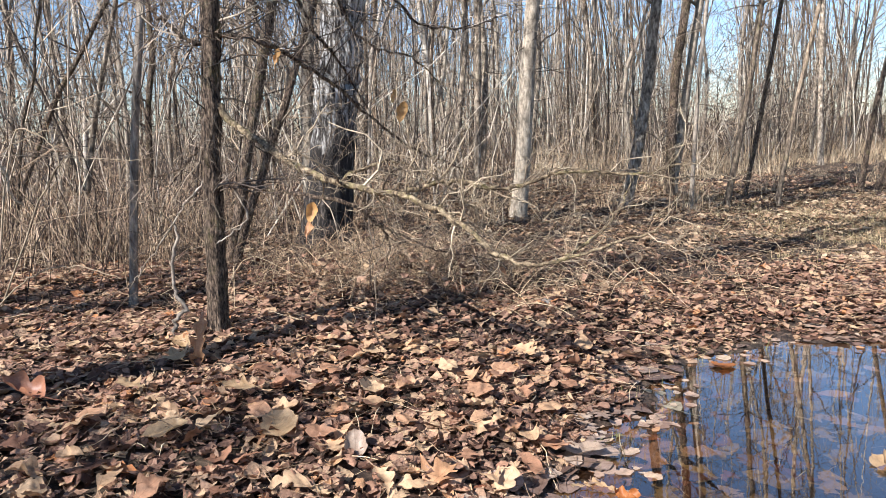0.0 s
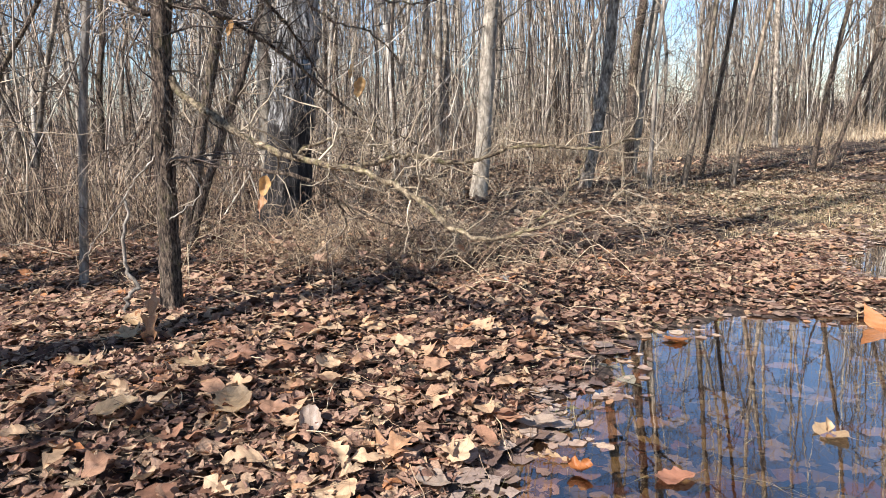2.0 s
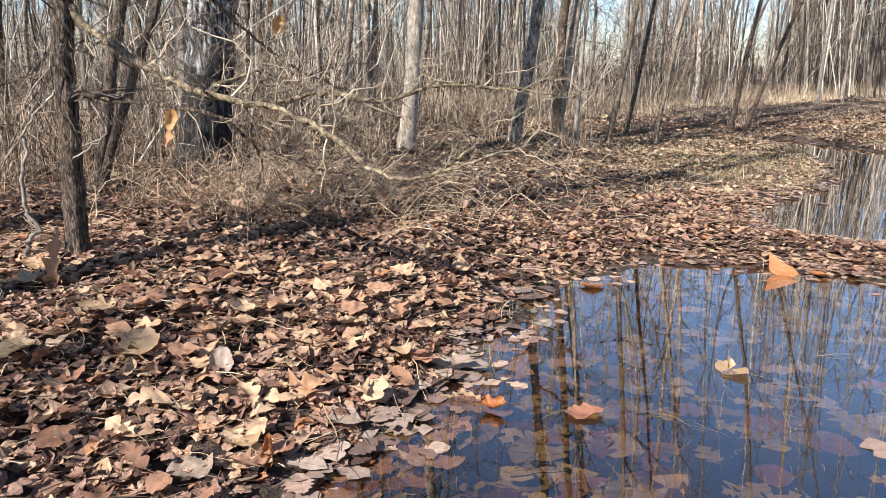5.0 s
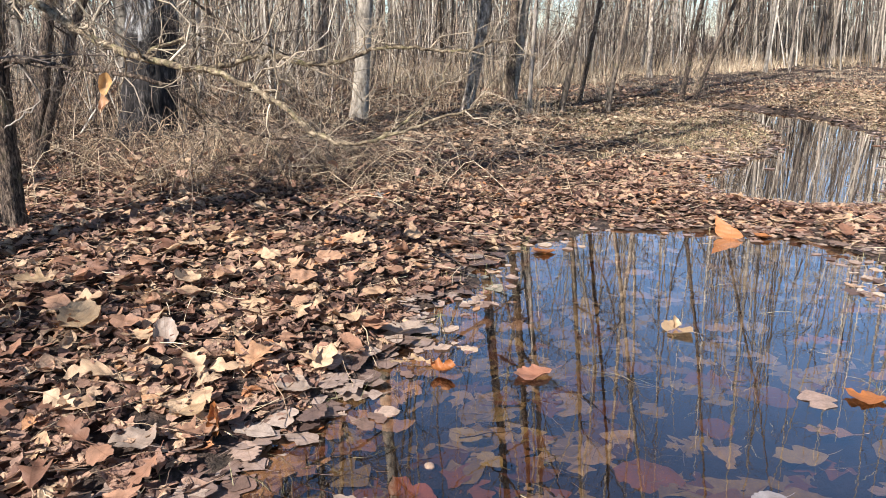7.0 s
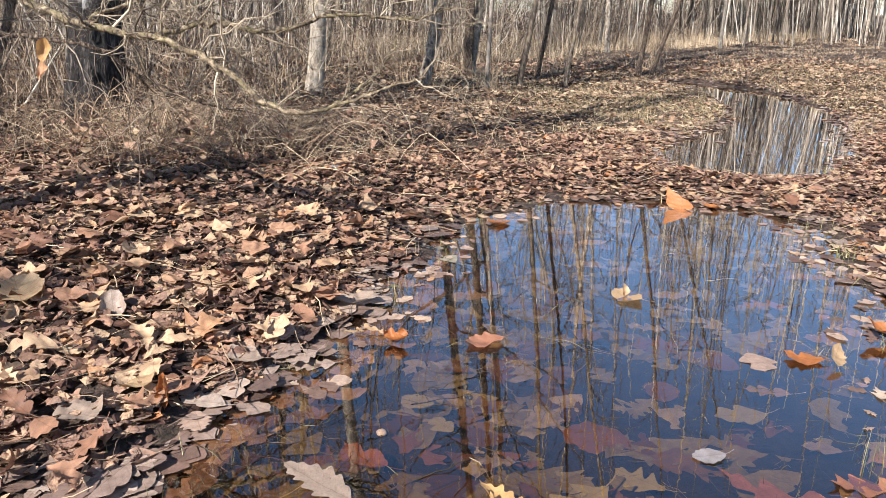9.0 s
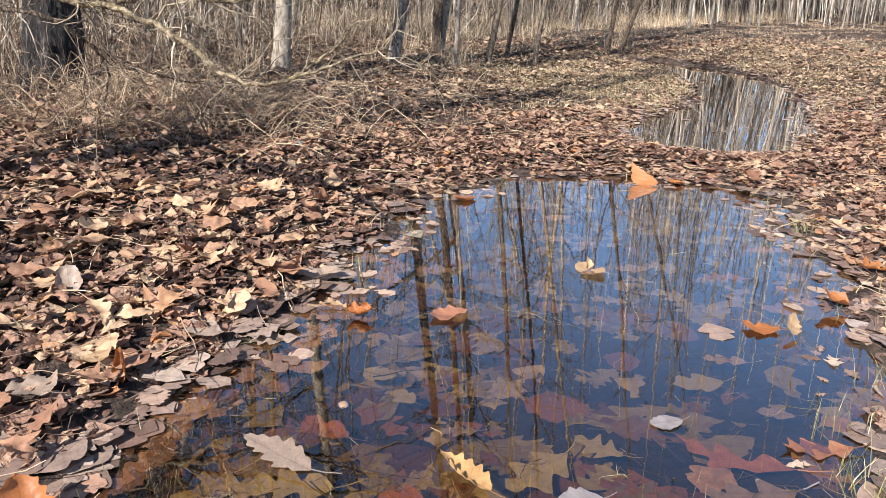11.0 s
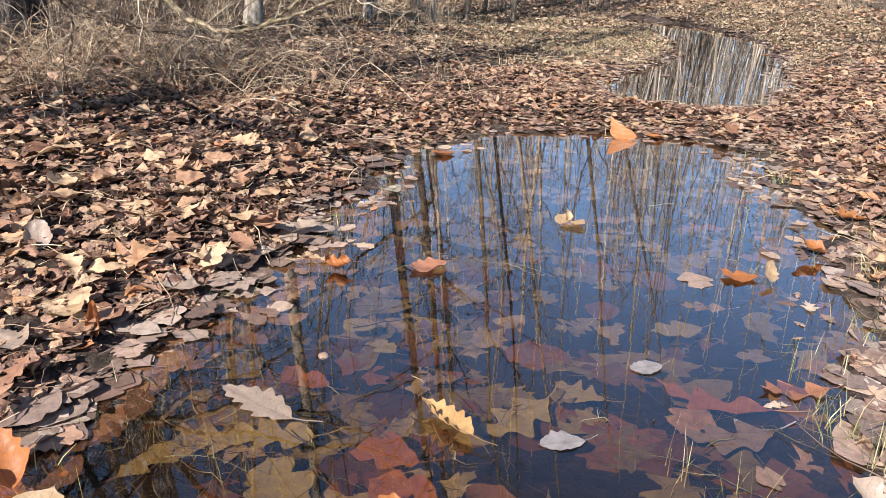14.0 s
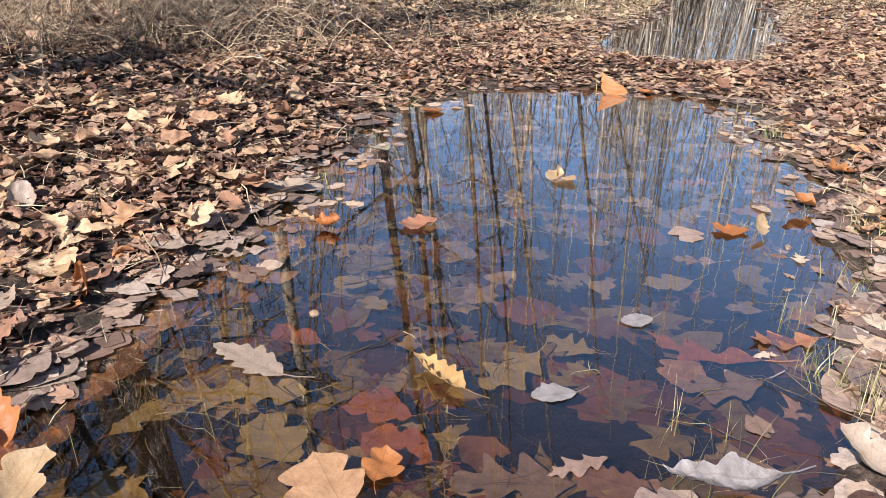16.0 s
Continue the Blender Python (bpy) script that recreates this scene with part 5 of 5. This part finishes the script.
litter("leaf_litter", 1500, -1.6, 1.2, 3.3, 4.8, lambda x, y: r.rand(len(x)) < np.exp(-((x + 0.15) / 0.8) ** 2 - ((y - 4.0) / 0.5) ** 2), PLAIN, (0.03, 0.16), 0.5, leaf_litter_mat,
       "dry leaves caught among the dead stems")
litter("wet_leaves", 6500, -0.9, 3.2, 0.3, 3.8, lambda x, y: (np.abs(pool_distance(x, y) - 0.05) < 0.15) & (r.rand(len(x)) < np.where(x < 0.2 + 0.2 * y, 0.9, 0.3)), FLATLOW, (0.001, 0.010), 0.10, leaf_wet_mat,
       "dark wet leaves matted flat along the puddle's edge", (0.5, 1.1))
litter("wet_leaves", 6000, 2.3, 6.3, 3.2, 9.2, lambda x, y: np.abs(pool_distance(x, y) - 0.04) < 0.14, ROUGH, (0.002, 0.012), 0.12, leaf_wet_mat,
       "dark wet leaves matted along the far puddle", (0.6, 1.2))
litter("flat_leaves", 12500, 0.7, 5.6, 0.4, 5.2, lambda x, y: (pool_distance(x, y) > 0.02) & (pool_distance(x, y) < 0.9) & (x > 0.55 * y) & (r.rand(len(x)) < np.where(wet_side(x, y), 0.7, 0.8)), FLATLOW, (0.001, 0.012), 0.08, flat_litter_mat,
       "flattened damp pinkish-tan leaves round the puddles", (0.5, 1.0))
litter("sunken_leaves", 1500, -0.6, 2.4, 0.4, 3.1, lambda x, y: (pool_distance(x, y) < 0.0) & (r.rand(len(x)) < np.where(x > 0.42 + 0.3 * y, 0.5, 0.75)), FLAT, (0.002, 0.03), 0.05, leaf_sunk_mat,
       "olive and red-brown leaves lying on the puddle's bed", (0.8, 1.7))
x, y = scatter(r, 420, -0.1, 2.6, 0.7, 3.2, lambda x, y: (pool_distance(x, y) < 0.02) & (r.rand(len(x)) < 0.03 + 0.8 * np.exp(pool_distance(x, y) / 0.09)))
g = Geo()
strew(g, [leaf_shape(r, ("oak", "maple", "maple")[k % 3], r.uniform(0.06, 0.125), r.uniform(0.05, 0.10), 24, 6, r.uniform(0.0, 0.03), 0.02, 0.0008, k % 2 == 0) for k in range(24)],
      x, y, np.where(r.rand(len(x)) < 0.2, 0.0015, -0.004), 0.006, r)
tagged(new("floating_leaves", g.mesh("floating_leaves", leaf_float_mat)), "pale leaves floating flat on the puddle", "fallen leaves", kind="stuff")
r_rim = np.random.RandomState(78)
x, y = scatter(r_rim, 2600, -0.1, 2.8, 0.9, 3.3, lambda x, y: (np.abs(pool_distance(x, y) + 0.05) < 0.09) & (r_rim.rand(len(x)) < np.where(y > 1.5, 0.75, 0.3)))
g = Geo()
strew(g, FLATLOW, x, y, np.where(r_rim.rand(len(x)) < 0.5, 0.002, -0.004), 0.02, r_rim, (0.3, 0.8))
tagged(new("floating_leaves", g.mesh("floating_leaves", flat_litter_mat)), "small damp leaves afloat along the puddle's shore", "fallen leaves", kind="stuff")

x, y = scatter(r, 2600, 2.4, 6.0, 3.3, 9.0, lambda x, y: (pool_distance(x, y) < 0.02) & (r.rand(len(x)) < 0.02 + 0.5 * np.exp(pool_distance(x, y) / 0.10)))
g = Geo()
strew(g, FLATLOW, x, y, np.full(len(x), 0.002), 0.02, r, (0.3, 0.9))
tagged(new("floating_leaves", g.mesh("floating_leaves", leaf_float_mat)), "small brown leaves afloat along the far puddle's edge", "fallen leaves", kind="stuff")


# drowned grass and hair-thin twigs in the shallow water
g = Geo()
x, y = scatter(r, 4200, -0.6, 2.2, 0.4, 3.0, lambda x, y: (pool_distance(x, y) < 0.02) & (r.rand(len(x)) < np.where(x + 0.3 * y < 0.75, 1.0, 0.16)))
k = len(x)
a = r.uniform(0, 6.283, k)
lines = wanders(r, np.stack([x, y, height(x, y) * r.uniform(0.0, 0.9, k) - 0.001], -1), np.stack([np.cos(a), np.sin(a), r.normal(0, 0.05, k)], -1), r.uniform(0.03, 0.14, k), 4, 0.22)
lines[:, :, 2] = np.clip(lines[:, :, 2], -0.09, 0.012)
sticks(g, lines, r.uniform(0.0004, 0.0011, k), 0.5)
tagged(new("drowned_grass", g.mesh("drowned_grass", drowned_mat)), "drowned brown and olive grass strands in the shallows", "grass", kind="stuff")

g = Geo()
x, y = scatter(r, 330, -0.5, 2.2, 0.45, 2.9, lambda x, y: (pool_distance(x, y) < 0.0) & (r.rand(len(x)) < np.where(x + 0.3 * y < 0.9, 0.9, 0.5)))
k = len(x)
a = r.uniform(0, 6.283, k)
lines = wanders(r, np.stack([x, y, np.full(k, -0.006)], -1), np.stack([np.cos(a), np.sin(a), r.normal(0, 0.03, k)], -1), r.uniform(0.06, 0.26, k), 6, 0.25)
lines[:, :, 2] = np.clip(lines[:, :, 2], -0.03, 0.006)
thick = r.uniform(0.0006, 0.0016, k)
sticks(g, lines, thick, 0.4)
sprays(g, r, lines, thick, 4, (0.2, 0.6), 0.3, 0.0, 0.8, 3)
v = np.concatenate(g.v)
v[:, 2] = np.clip(v[:, 2], -0.04, 0.012)
g.v, g.f, g.n = [v], [np.concatenate(g.f)], len(v)
tagged(new("drowned_twigs", g.mesh("drowned_twigs", drowned_mat)), "fine dark branching twigs lying in the shallow water", "twigs", kind="stuff")


# ---- leaves that stand out, one by one ----
def lone_leaf(kind, length, width, mat, place, turn, label, seed, spin=0, **how):
    """One leaf: place in metres, turn in degrees (rx tips it up, rz its heading)."""
    how = {"rows": 30, "cols": 8, "curl": 0.2, "bend": 0.2, "crumple": 0.003, **how}
    ob = new("leaf", leaf_mesh("leaf", seed, kind, length, width, mat, **how))
    ob.matrix_world = pose(*place, *turn) @ pose(0, 0, 0, 0, 0, spin)
    return tagged(ob, label, "leaf", "fallen leaves that stand out")


lone_leaf("sail", 0.12, 0.15, leaf_orange_mat, (2.05, 2.88, 0.046), (68, 0, -28), "orange dry leaf standing curled at the water's far edge", 201, curl=0.10, bend=-0.15, stalk=False)
lone_leaf("ovate", 0.09, 0.06, leaf_orange_mat, (2.18, 2.84, 0.012), (8, 0, 70), "small orange leaf lying at the water's edge", 202, curl=0.15)
lone_leaf("ovate", 0.10, 0.07, leaf_orange_mat, (1.125, 2.83, 0.006), (6, 0, 80), "orange-tan leaf floating near the far shore", 203, curl=0.2)
lone_leaf("maple", 0.09, 0.07, leaf_orange_mat, (0.46, 1.78, 0.016), (10, 5, 60), "bright orange curled leaf floating near the shore", 204, curl=0.5, bend=0.6)
lone_leaf("ovate", 0.115, 0.075, leaf_copper_mat, (0.70, 1.72, 0.005), (4, 0, 95), "orange-brown pointed leaf floating on the puddle", 205, curl=0.15)
lone_leaf("maple", 0.12, 0.11, leaf_tan_mat, (1.25, 1.93, 0.003), (3, 0, 20), "tan floating leaf with one corner raised", 206, curl=0.1, bend=0.3)
lone_leaf("wedge", 0.045, 0.04, leaf_tan_mat, (1.25, 1.95, 0.025), (75, 0, 10), "small raised tip of a tan floating leaf", 207, curl=0.3)
lone_leaf("maple", 0.10, 0.09, leaf_orange_mat, (1.50, 1.43, 0.005), (4, 0, 50), "orange leaf floating beside a paler one", 208, curl=0.1)
lone_leaf("ovate", 0.085, 0.05, leaf_tan_mat, (1.56, 1.38, 0.030), (25, 30, -30), "pale tan leaf flap raised from the water", 209, curl=0.1)
lone_leaf("toothed", 0.14, 0.08, leaf_gold_mat, (0.517, 1.04, 0.018), (4, 14, 23), "golden tan curled leaf floating in the puddle", 210, curl=0.3, bend=0.1, crumple=0.004)
lone_leaf("toothed", 0.18, 0.085, leaf_pale_mat, (0.19, 1.215, 0.003), (2, 0, 39), "pale lobed oak leaf floating at the surface", 211, curl=0.02, bend=0.04, crumple=0.002)
lone_leaf("oak", 0.22, 0.10, leaf_copper_mat, (1.06, 0.984, -0.003), (0, 0, 42), "copper lobed oak leaf lying flat in the water", 212, curl=0.015, bend=0.03, crumple=0.0015)
lone_leaf("oak", 0.14, 0.09, leaf_copper_mat, (1.223, 0.931, 0.002), (2, 2, 70), "red-brown oak leaf at the puddle's edge", 213, curl=0.1)
lone_leaf("oak", 0.17, 0.12, leaf_grey_mat, (1.01, 0.865, -0.003), (0, 0, 75), "grey lobed oak leaf just under the surface", 214, curl=0.03, bend=0.02, crumple=0.001)
lone_leaf("maple", 0.12, 0.10, leaf_copper_mat, (0.30, 1.30, -0.02), (6, 4, 40), "dark red-brown leaf under water", 215, curl=0.1)
lone_leaf("oak", 0.18, 0.13, leaf_olive_mat, (0.67, 1.06, -0.03), (0, 0, 110), "large olive oak leaf under water", 216, curl=0.03, bend=0.03, crumple=0.002)
lone_leaf("oak", 0.17, 0.13, leaf_olive_mat, (0.20, 1.13, -0.022), (2, 0, 75), "olive-brown oak leaf under water", 217, curl=0.05, bend=0.03, crumple=0.002)
lone_leaf("maple", 0.15, 0.12, leaf_olive_mat, (0.22, 1.02, -0.035), (0, 2, 15), "yellowish lobed leaf under water", 218, curl=0.04, bend=0.03, crumple=0.002)
lone_leaf("oak", 0.20, 0.14, leaf_grey_mat, (0.54, 0.77, -0.02), (0, 0, 70), "brown-grey lobed leaf under water", 219, curl=0.04, bend=0.03, crumple=0.002)
lone_leaf("maple", 0.14, 0.12, leaf_copper_mat, (0.40, 0.92, -0.03), (0, 0, 40), "purple-brown leaf under water with a bright spot", 220, curl=0.05, bend=0.05)
lone_leaf("maple", 0.13, 0.14, leaf_rust_mat, (0.275, 0.84, 0.010), (4, 3, 10), "broad flat tan leaf on the near water", 221, curl=0.04, bend=0.04, crumple=0.0025)
lone_leaf("maple", 0.08, 0.07, leaf_orange_mat, (0.36, 0.85, 0.006), (2, 5, -30), "rust-coloured leaf beside a broad tan one", 222, curl=0.1)
lone_leaf("maple", 0.18, 0.09, leaf_grey_mat, (0.83, 0.64, 0.025), (4, 6, 68), "large curled grey-tan leaf on the near bank", 223, curl=0.25, bend=0.15, crumple=0.006)
lone_leaf("maple", 0.10, 0.08, leaf_pale_mat, (1.06, 0.60, 0.045), (25, 0, 10), "tan leaf with a folded edge on the near bank", 224, curl=0.3)
lone_leaf("maple", 0.12, 0.11, leaf_tan_mat, (-0.14, 0.96, 0.03), (10, 6, -20), "broad tan leaf on the near bank", 225, curl=0.2)
lone_leaf("ovate", 0.12, 0.09, leaf_orange_mat, (-0.22, 1.12, 0.04), (35, 10, 30), "orange-brown curled leaf on the near bank", 226, curl=0.4)
lone_leaf("star", 0.14, 0.15, leaf_rust_mat, (-0.03, 1.80, 0.095), (22, 6, -50), "large orange-tan curled star-shaped leaf on the litter", 227, curl=0.22, bend=-0.3, crumple=0.008)
lone_leaf("ovate", 0.10, 0.05, leaf_orange_mat, (-0.11, 1.54, 0.06), (72, 0, -35), "small orange leaf curled upright on the shore", 228, curl=0.6, bend=0.3)
lone_leaf("ovate", 0.09, 0.08, leaf_pale_mat, (-0.27, 1.95, 0.12), (45, 0, 10), "pale cream leaf tilted up from the litter", 229, curl=0.2)
lone_leaf("maple", 0.17, 0.12, leaf_copper_mat, (-1.366, 2.21, 0.215), (28, -10, 75), "large orange-brown curled leaf on the litter", 230, curl=0.5, bend=0.4)
lone_leaf("oak", 0.26, 0.10, leaf_rust_mat, (-0.94, 2.62, 0.255), (66, 0, -8), "tall curled orange leaf leaning by the dark trunk", 231, curl=0.35, bend=-0.3, crumple=0.008)
for k, (x, y, s, rz) in enumerate(((-1.056, 2.292, 0.12, 60), (-0.803, 1.953, 0.13, -70), (-0.689, 2.25, 0.12, 80), (-0.514, 2.03, 0.15, 20), (-1.02, 2.62, 0.13, 35))):
    lone_leaf(("star", "ovate")[k % 2], s, s * (1.05, 0.75)[k % 2], leaf_tan_mat, (x, y, float(height(x, y)) + 0.05), (10, 6 - 3 * k, rz), "large pale tan leaf lying on the litter", 260 + k, curl=0.15, bend=0.15, crumple=0.005)
lone_leaf("maple", 0.13, 0.09, leaf_tan_mat, (-1.06, 2.80, 0.19), (12, 0, 40), "tan leaf at the foot of the dark trunk", 232, curl=0.3)
lone_leaf("oak", 0.15, 0.08, leaf_orange_mat, (2.10, 1.64, 0.035), (14, 0, 80), "orange curled leaf on the bank beside the puddle", 233, curl=0.5)
lone_leaf("ovate", 0.09, 0.07, leaf_orange_mat, (1.80, 1.49, 0.035), (30, 0, 50), "small orange leaf propped on the bank", 234, curl=0.4)
lone_leaf("ovate", 0.085, 0.06, leaf_grey_mat, (0.70, 0.925, 0.002), (0, 0, 80), "silvery grey leaf floating flat", 235, curl=0.015, bend=0.01, crumple=0.001)
lone_leaf("ovate", 0.075, 0.05, leaf_grey_mat, (0.99, 1.10, 0.003), (0, 0, 85), "pale grey leaf floating flat", 236, curl=0.015, bend=0.01, crumple=0.001)
AFLOAT = (("maple", 0.125, 0.10, leaf_olive_mat, 1.167, 1.238, -0.004, 80, "broad olive leaf lying just under the surface"),
          ("oak", 0.11, 0.07, leaf_pale_mat, 1.293, 1.311, 0.003, 60, "pale lobed oak leaf afloat with a raised tip"),
          ("maple", 0.12, 0.09, leaf_pale_mat, 0.764, 2.076, 0.002, 75, "pale tan leaf floating flat among reflections"),
          ("star", 0.11, 0.10, leaf_pale_mat, 1.295, 2.263, 0.002, 30, "pale pinkish star-shaped leaf floating flat"),
          ("ovate", 0.12, 0.07, leaf_tan_mat, 1.406, 2.505, 0.003, 85, "tan leaf floating near the far shore"),
          ("ovate", 0.08, 0.05, leaf_pale_mat, 1.372, 2.189, 0.002, 80, "small pale leaf floating flat"),
          ("oak", 0.17, 0.09, leaf_copper_mat, 1.648, 1.784, -0.004, 75, "reddish leaf lying just under the surface"),
          ("toothed", 0.19, 0.07, leaf_copper_mat, 1.97, 1.956, 0.003, 78, "long red-brown leaf lying by the wet bank"),
          ("ovate", 0.09, 0.05, leaf_tan_mat, 1.351, 2.653, 0.003, 85, "pale tan leaf floating near the far shore"),
          ("maple", 0.15, 0.09, leaf_pale_mat, 0.388, 2.051, 0.012, 70, "broad pale wet leaf flat on the shore"),
          ("toothed", 0.14, 0.07, leaf_tan_mat, 0.394, 1.862, 0.006, 72, "long tan leaf lying in the shallows"),
          ("maple", 0.08, 0.05, leaf_grey_mat, 1.246, 1.072, 0.003, 60, "small grey-tan leaf floating flat"),
          ("maple", 0.11, 0.08, leaf_pale_mat, 1.404, 1.931, -0.002, 80, "pinkish pale leaf awash at the surface"),
          ("oak", 0.11, 0.07, leaf_grey_mat, 1.361, 1.823, -0.003, 70, "greyish leaf awash at the surface"),
          ("ovate", 0.085, 0.075, leaf_olive_mat, 0.458, 1.486, -0.006, 50, "roundish olive leaf under shallow water"),
          ("maple", 0.075, 0.06, leaf_olive_mat, 0.493, 1.38, -0.012, 20, "small olive leaf under shallow water"),
          ("oak", 0.085, 0.06, leaf_grey_mat, 0.559, 1.21, -0.004, 65, "pale grey leaf just under the surface"),
          ("oak", 0.11, 0.09, leaf_olive_mat, 0.827, 1.094, -0.015, 35, "olive lobed leaf under water"),
          ("maple", 0.125, 0.11, leaf_copper_mat, 0.39, 1.005, -0.012, 60, "purple-brown leaf under shallow water"),
          ("maple", 0.12, 0.10, leaf_pale_mat, -0.27, 1.47, 0.01, 40, "broad pale wet leaf on the shore"),
          ("maple", 0.125, 0.10, leaf_pale_mat, 0.05, 1.70, 0.01, 65, "broad pale leaf at the edge of the litter"),
          ("maple", 0.12, 0.095, leaf_tan_mat, -0.17, 1.60, 0.01, 15, "tan wet leaf lying on the shore"))
for k, (kind, long, wide, mat, x, y, z, rz, label) in enumerate(AFLOAT):
    lone_leaf(kind, long, wide, mat, (x, y, min(z - 0.0045, -0.0025) if pool_distance(np.array(x), np.array(y)) < 0 else float(height(x, y)) + 0.02 + z * 0.3), (0, 0, rz), label, 500 + k, curl=0.006 if z < 0.005 else 0.12, bend=0.004 if z < 0.005 else 0.1, crumple=0.0005 if z < 0.005 else 0.006)
for k, (x, y, z, s, rz) in enumerate(((-0.386, 2.165, 0.767, 0.055, -20), (-0.644, 3.03, 1.313, 0.06, -30), (-0.162, 3.45, 1.084, 0.085, -25), (-0.199, 3.47, 1.159, 0.06, -50), (-0.401, 2.175, 0.714, 0.048, -40))):
    lone_leaf(("ovate", "maple")[k % 2], s * 1.2, s * 0.8, leaf_rust_mat if k == 4 else leaf_gold_mat, (x, y, z), (84, 15, rz),
              "dead tan leaf hanging from a bare twig", 240 + k, curl=0.35, bend=0.3)


def pebble(x, y, size, mat, label, seed):
    r = np.random.RandomState(seed)
    bm = bmesh.new()
    bmesh.ops.create_icosphere(bm, subdivisions=3, radius=size)
    for v in bm.verts:
        v.co = v.co * (1 + 0.12 * noise.noise(v.co / size * 1.3 + Vector((seed, 0, 0))))
        v.co.z *= 0.6
    me = bpy.data.meshes.new("pebble")
    bm.to_mesh(me)
    bm.free()
    me.polygons.foreach_set("use_smooth", [True] * len(me.polygons))
    me.materials.append(mat)
    ob = tagged(new("pebble", me), label, "stone")
    ob.location = (x, y, float(height(x, y)) + size * 0.45)


pebble(0.36, 1.42, 0.012, pale_stone_mat, "small white pebble under the water", 3)
pebble(0.50, 3.45, 0.030, stone_mat, "grey-brown rounded stone among the leaves", 4)

# ---- single leaves of the layer, nearest the water ----
r = np.random.RandomState(77)
SHARED = [Geo().add(*leaf_shape(r, ("oak", "star", "ovate", "maple")[k % 4], r.uniform(0.07, 0.118), r.uniform(0.06, 0.10) * (0.75, 1.1, 0.75, 1.05)[k % 4], 18, 4, r.uniform(-0.08, 0.3), r.uniform(-0.25, 0.3), 0.007, k % 2 == 0)).mesh("leaf", leaf_piece_mat)
          for k in range(24)]
x, y = scatter(r, 1500, -1.5, 2.8, 0.5, 2.9, lambda x, y: (pool_distance(x, y) > 0.05) & (pool_distance(x, y) < 1.2) & (~wet_side(x, y) | (r.rand(len(x)) < 0.15)))
for k in range(min(290, len(x))):
    ob = part("leaf", SHARED[k % 24], ground)
    ob.matrix_world = pose(x[k], y[k], float(height(x[k], y[k])) + 0.03 + 0.02 * r.rand(), r.normal(0, 15), r.normal(0, 15), r.uniform(0, 360))

# large sodden leaves along the near puddle's shore
r = np.random.RandomState(88)
SODDEN = [Geo().add(*leaf_shape(r, ("maple", "toothed", "oak", "ovate")[k % 4], r.uniform(0.08, 0.14), r.uniform(0.055, 0.095), 20, 4, r.uniform(0, 0.03), r.uniform(0, 0.02), 0.0016, k % 2 == 0)).mesh("leaf", leaf_sodden_mat)
          for k in range(16)]
near_water = scene.objects["water"]
x, y = scatter(r, 1600, -0.6, 2.6, 0.5, 3.2, lambda x, y: (pool_distance(x, y) < 0.07) & (pool_distance(x, y) > np.where(x > 0.9, -0.10, -0.17)) & (r.rand(len(x)) < np.where(x > 0.9, 0.12, 1.0)))
for k in range(min(130, len(x))):
    ob = part("leaf", SODDEN[k % 16], near_water)
    ob.matrix_world = pose(x[k], y[k], max(float(height(x[k], y[k])) + 0.013, -0.004) + 0.001 * r.rand(), r.normal(0, 1.2), r.normal(0, 1.2), r.uniform(0, 360))

# the leaf litter thins out beyond the part round the puddles
r = np.random.RandomState(91)


def beyond_litter(x, y):
    """How far a spot lies outside the thick litter."""
    away = [np.hypot(np.maximum(np.abs(x - cx) - hx, 0), np.maximum(np.abs(y - cy) - hy, 0))
            for cx, cy, hx, hy in ((0.65, 1.4, 2.55, 1.1), (0.8, 3.55, 3.8, 1.05), (1.65, 6.8, 6.15, 2.2))]
    return np.minimum(np.minimum(away[0], away[1]), away[2])


litter("leaf_litter", 110000, -8, 11.5, -3.5, 11, lambda x, y: (beyond_litter(x, y) > 0) & (r.rand(len(x)) < np.exp(-beyond_litter(x, y) / (0.9 + 0.35 * clump(x, y, 1.5, 31)).clip(0.3, 2))) & land(x, y),
       ROUGH, (0.003, 0.03), 0.3, leaf_litter_mat, "fallen brown leaves thinning out over the wood's soil", (0.6, 1.2))
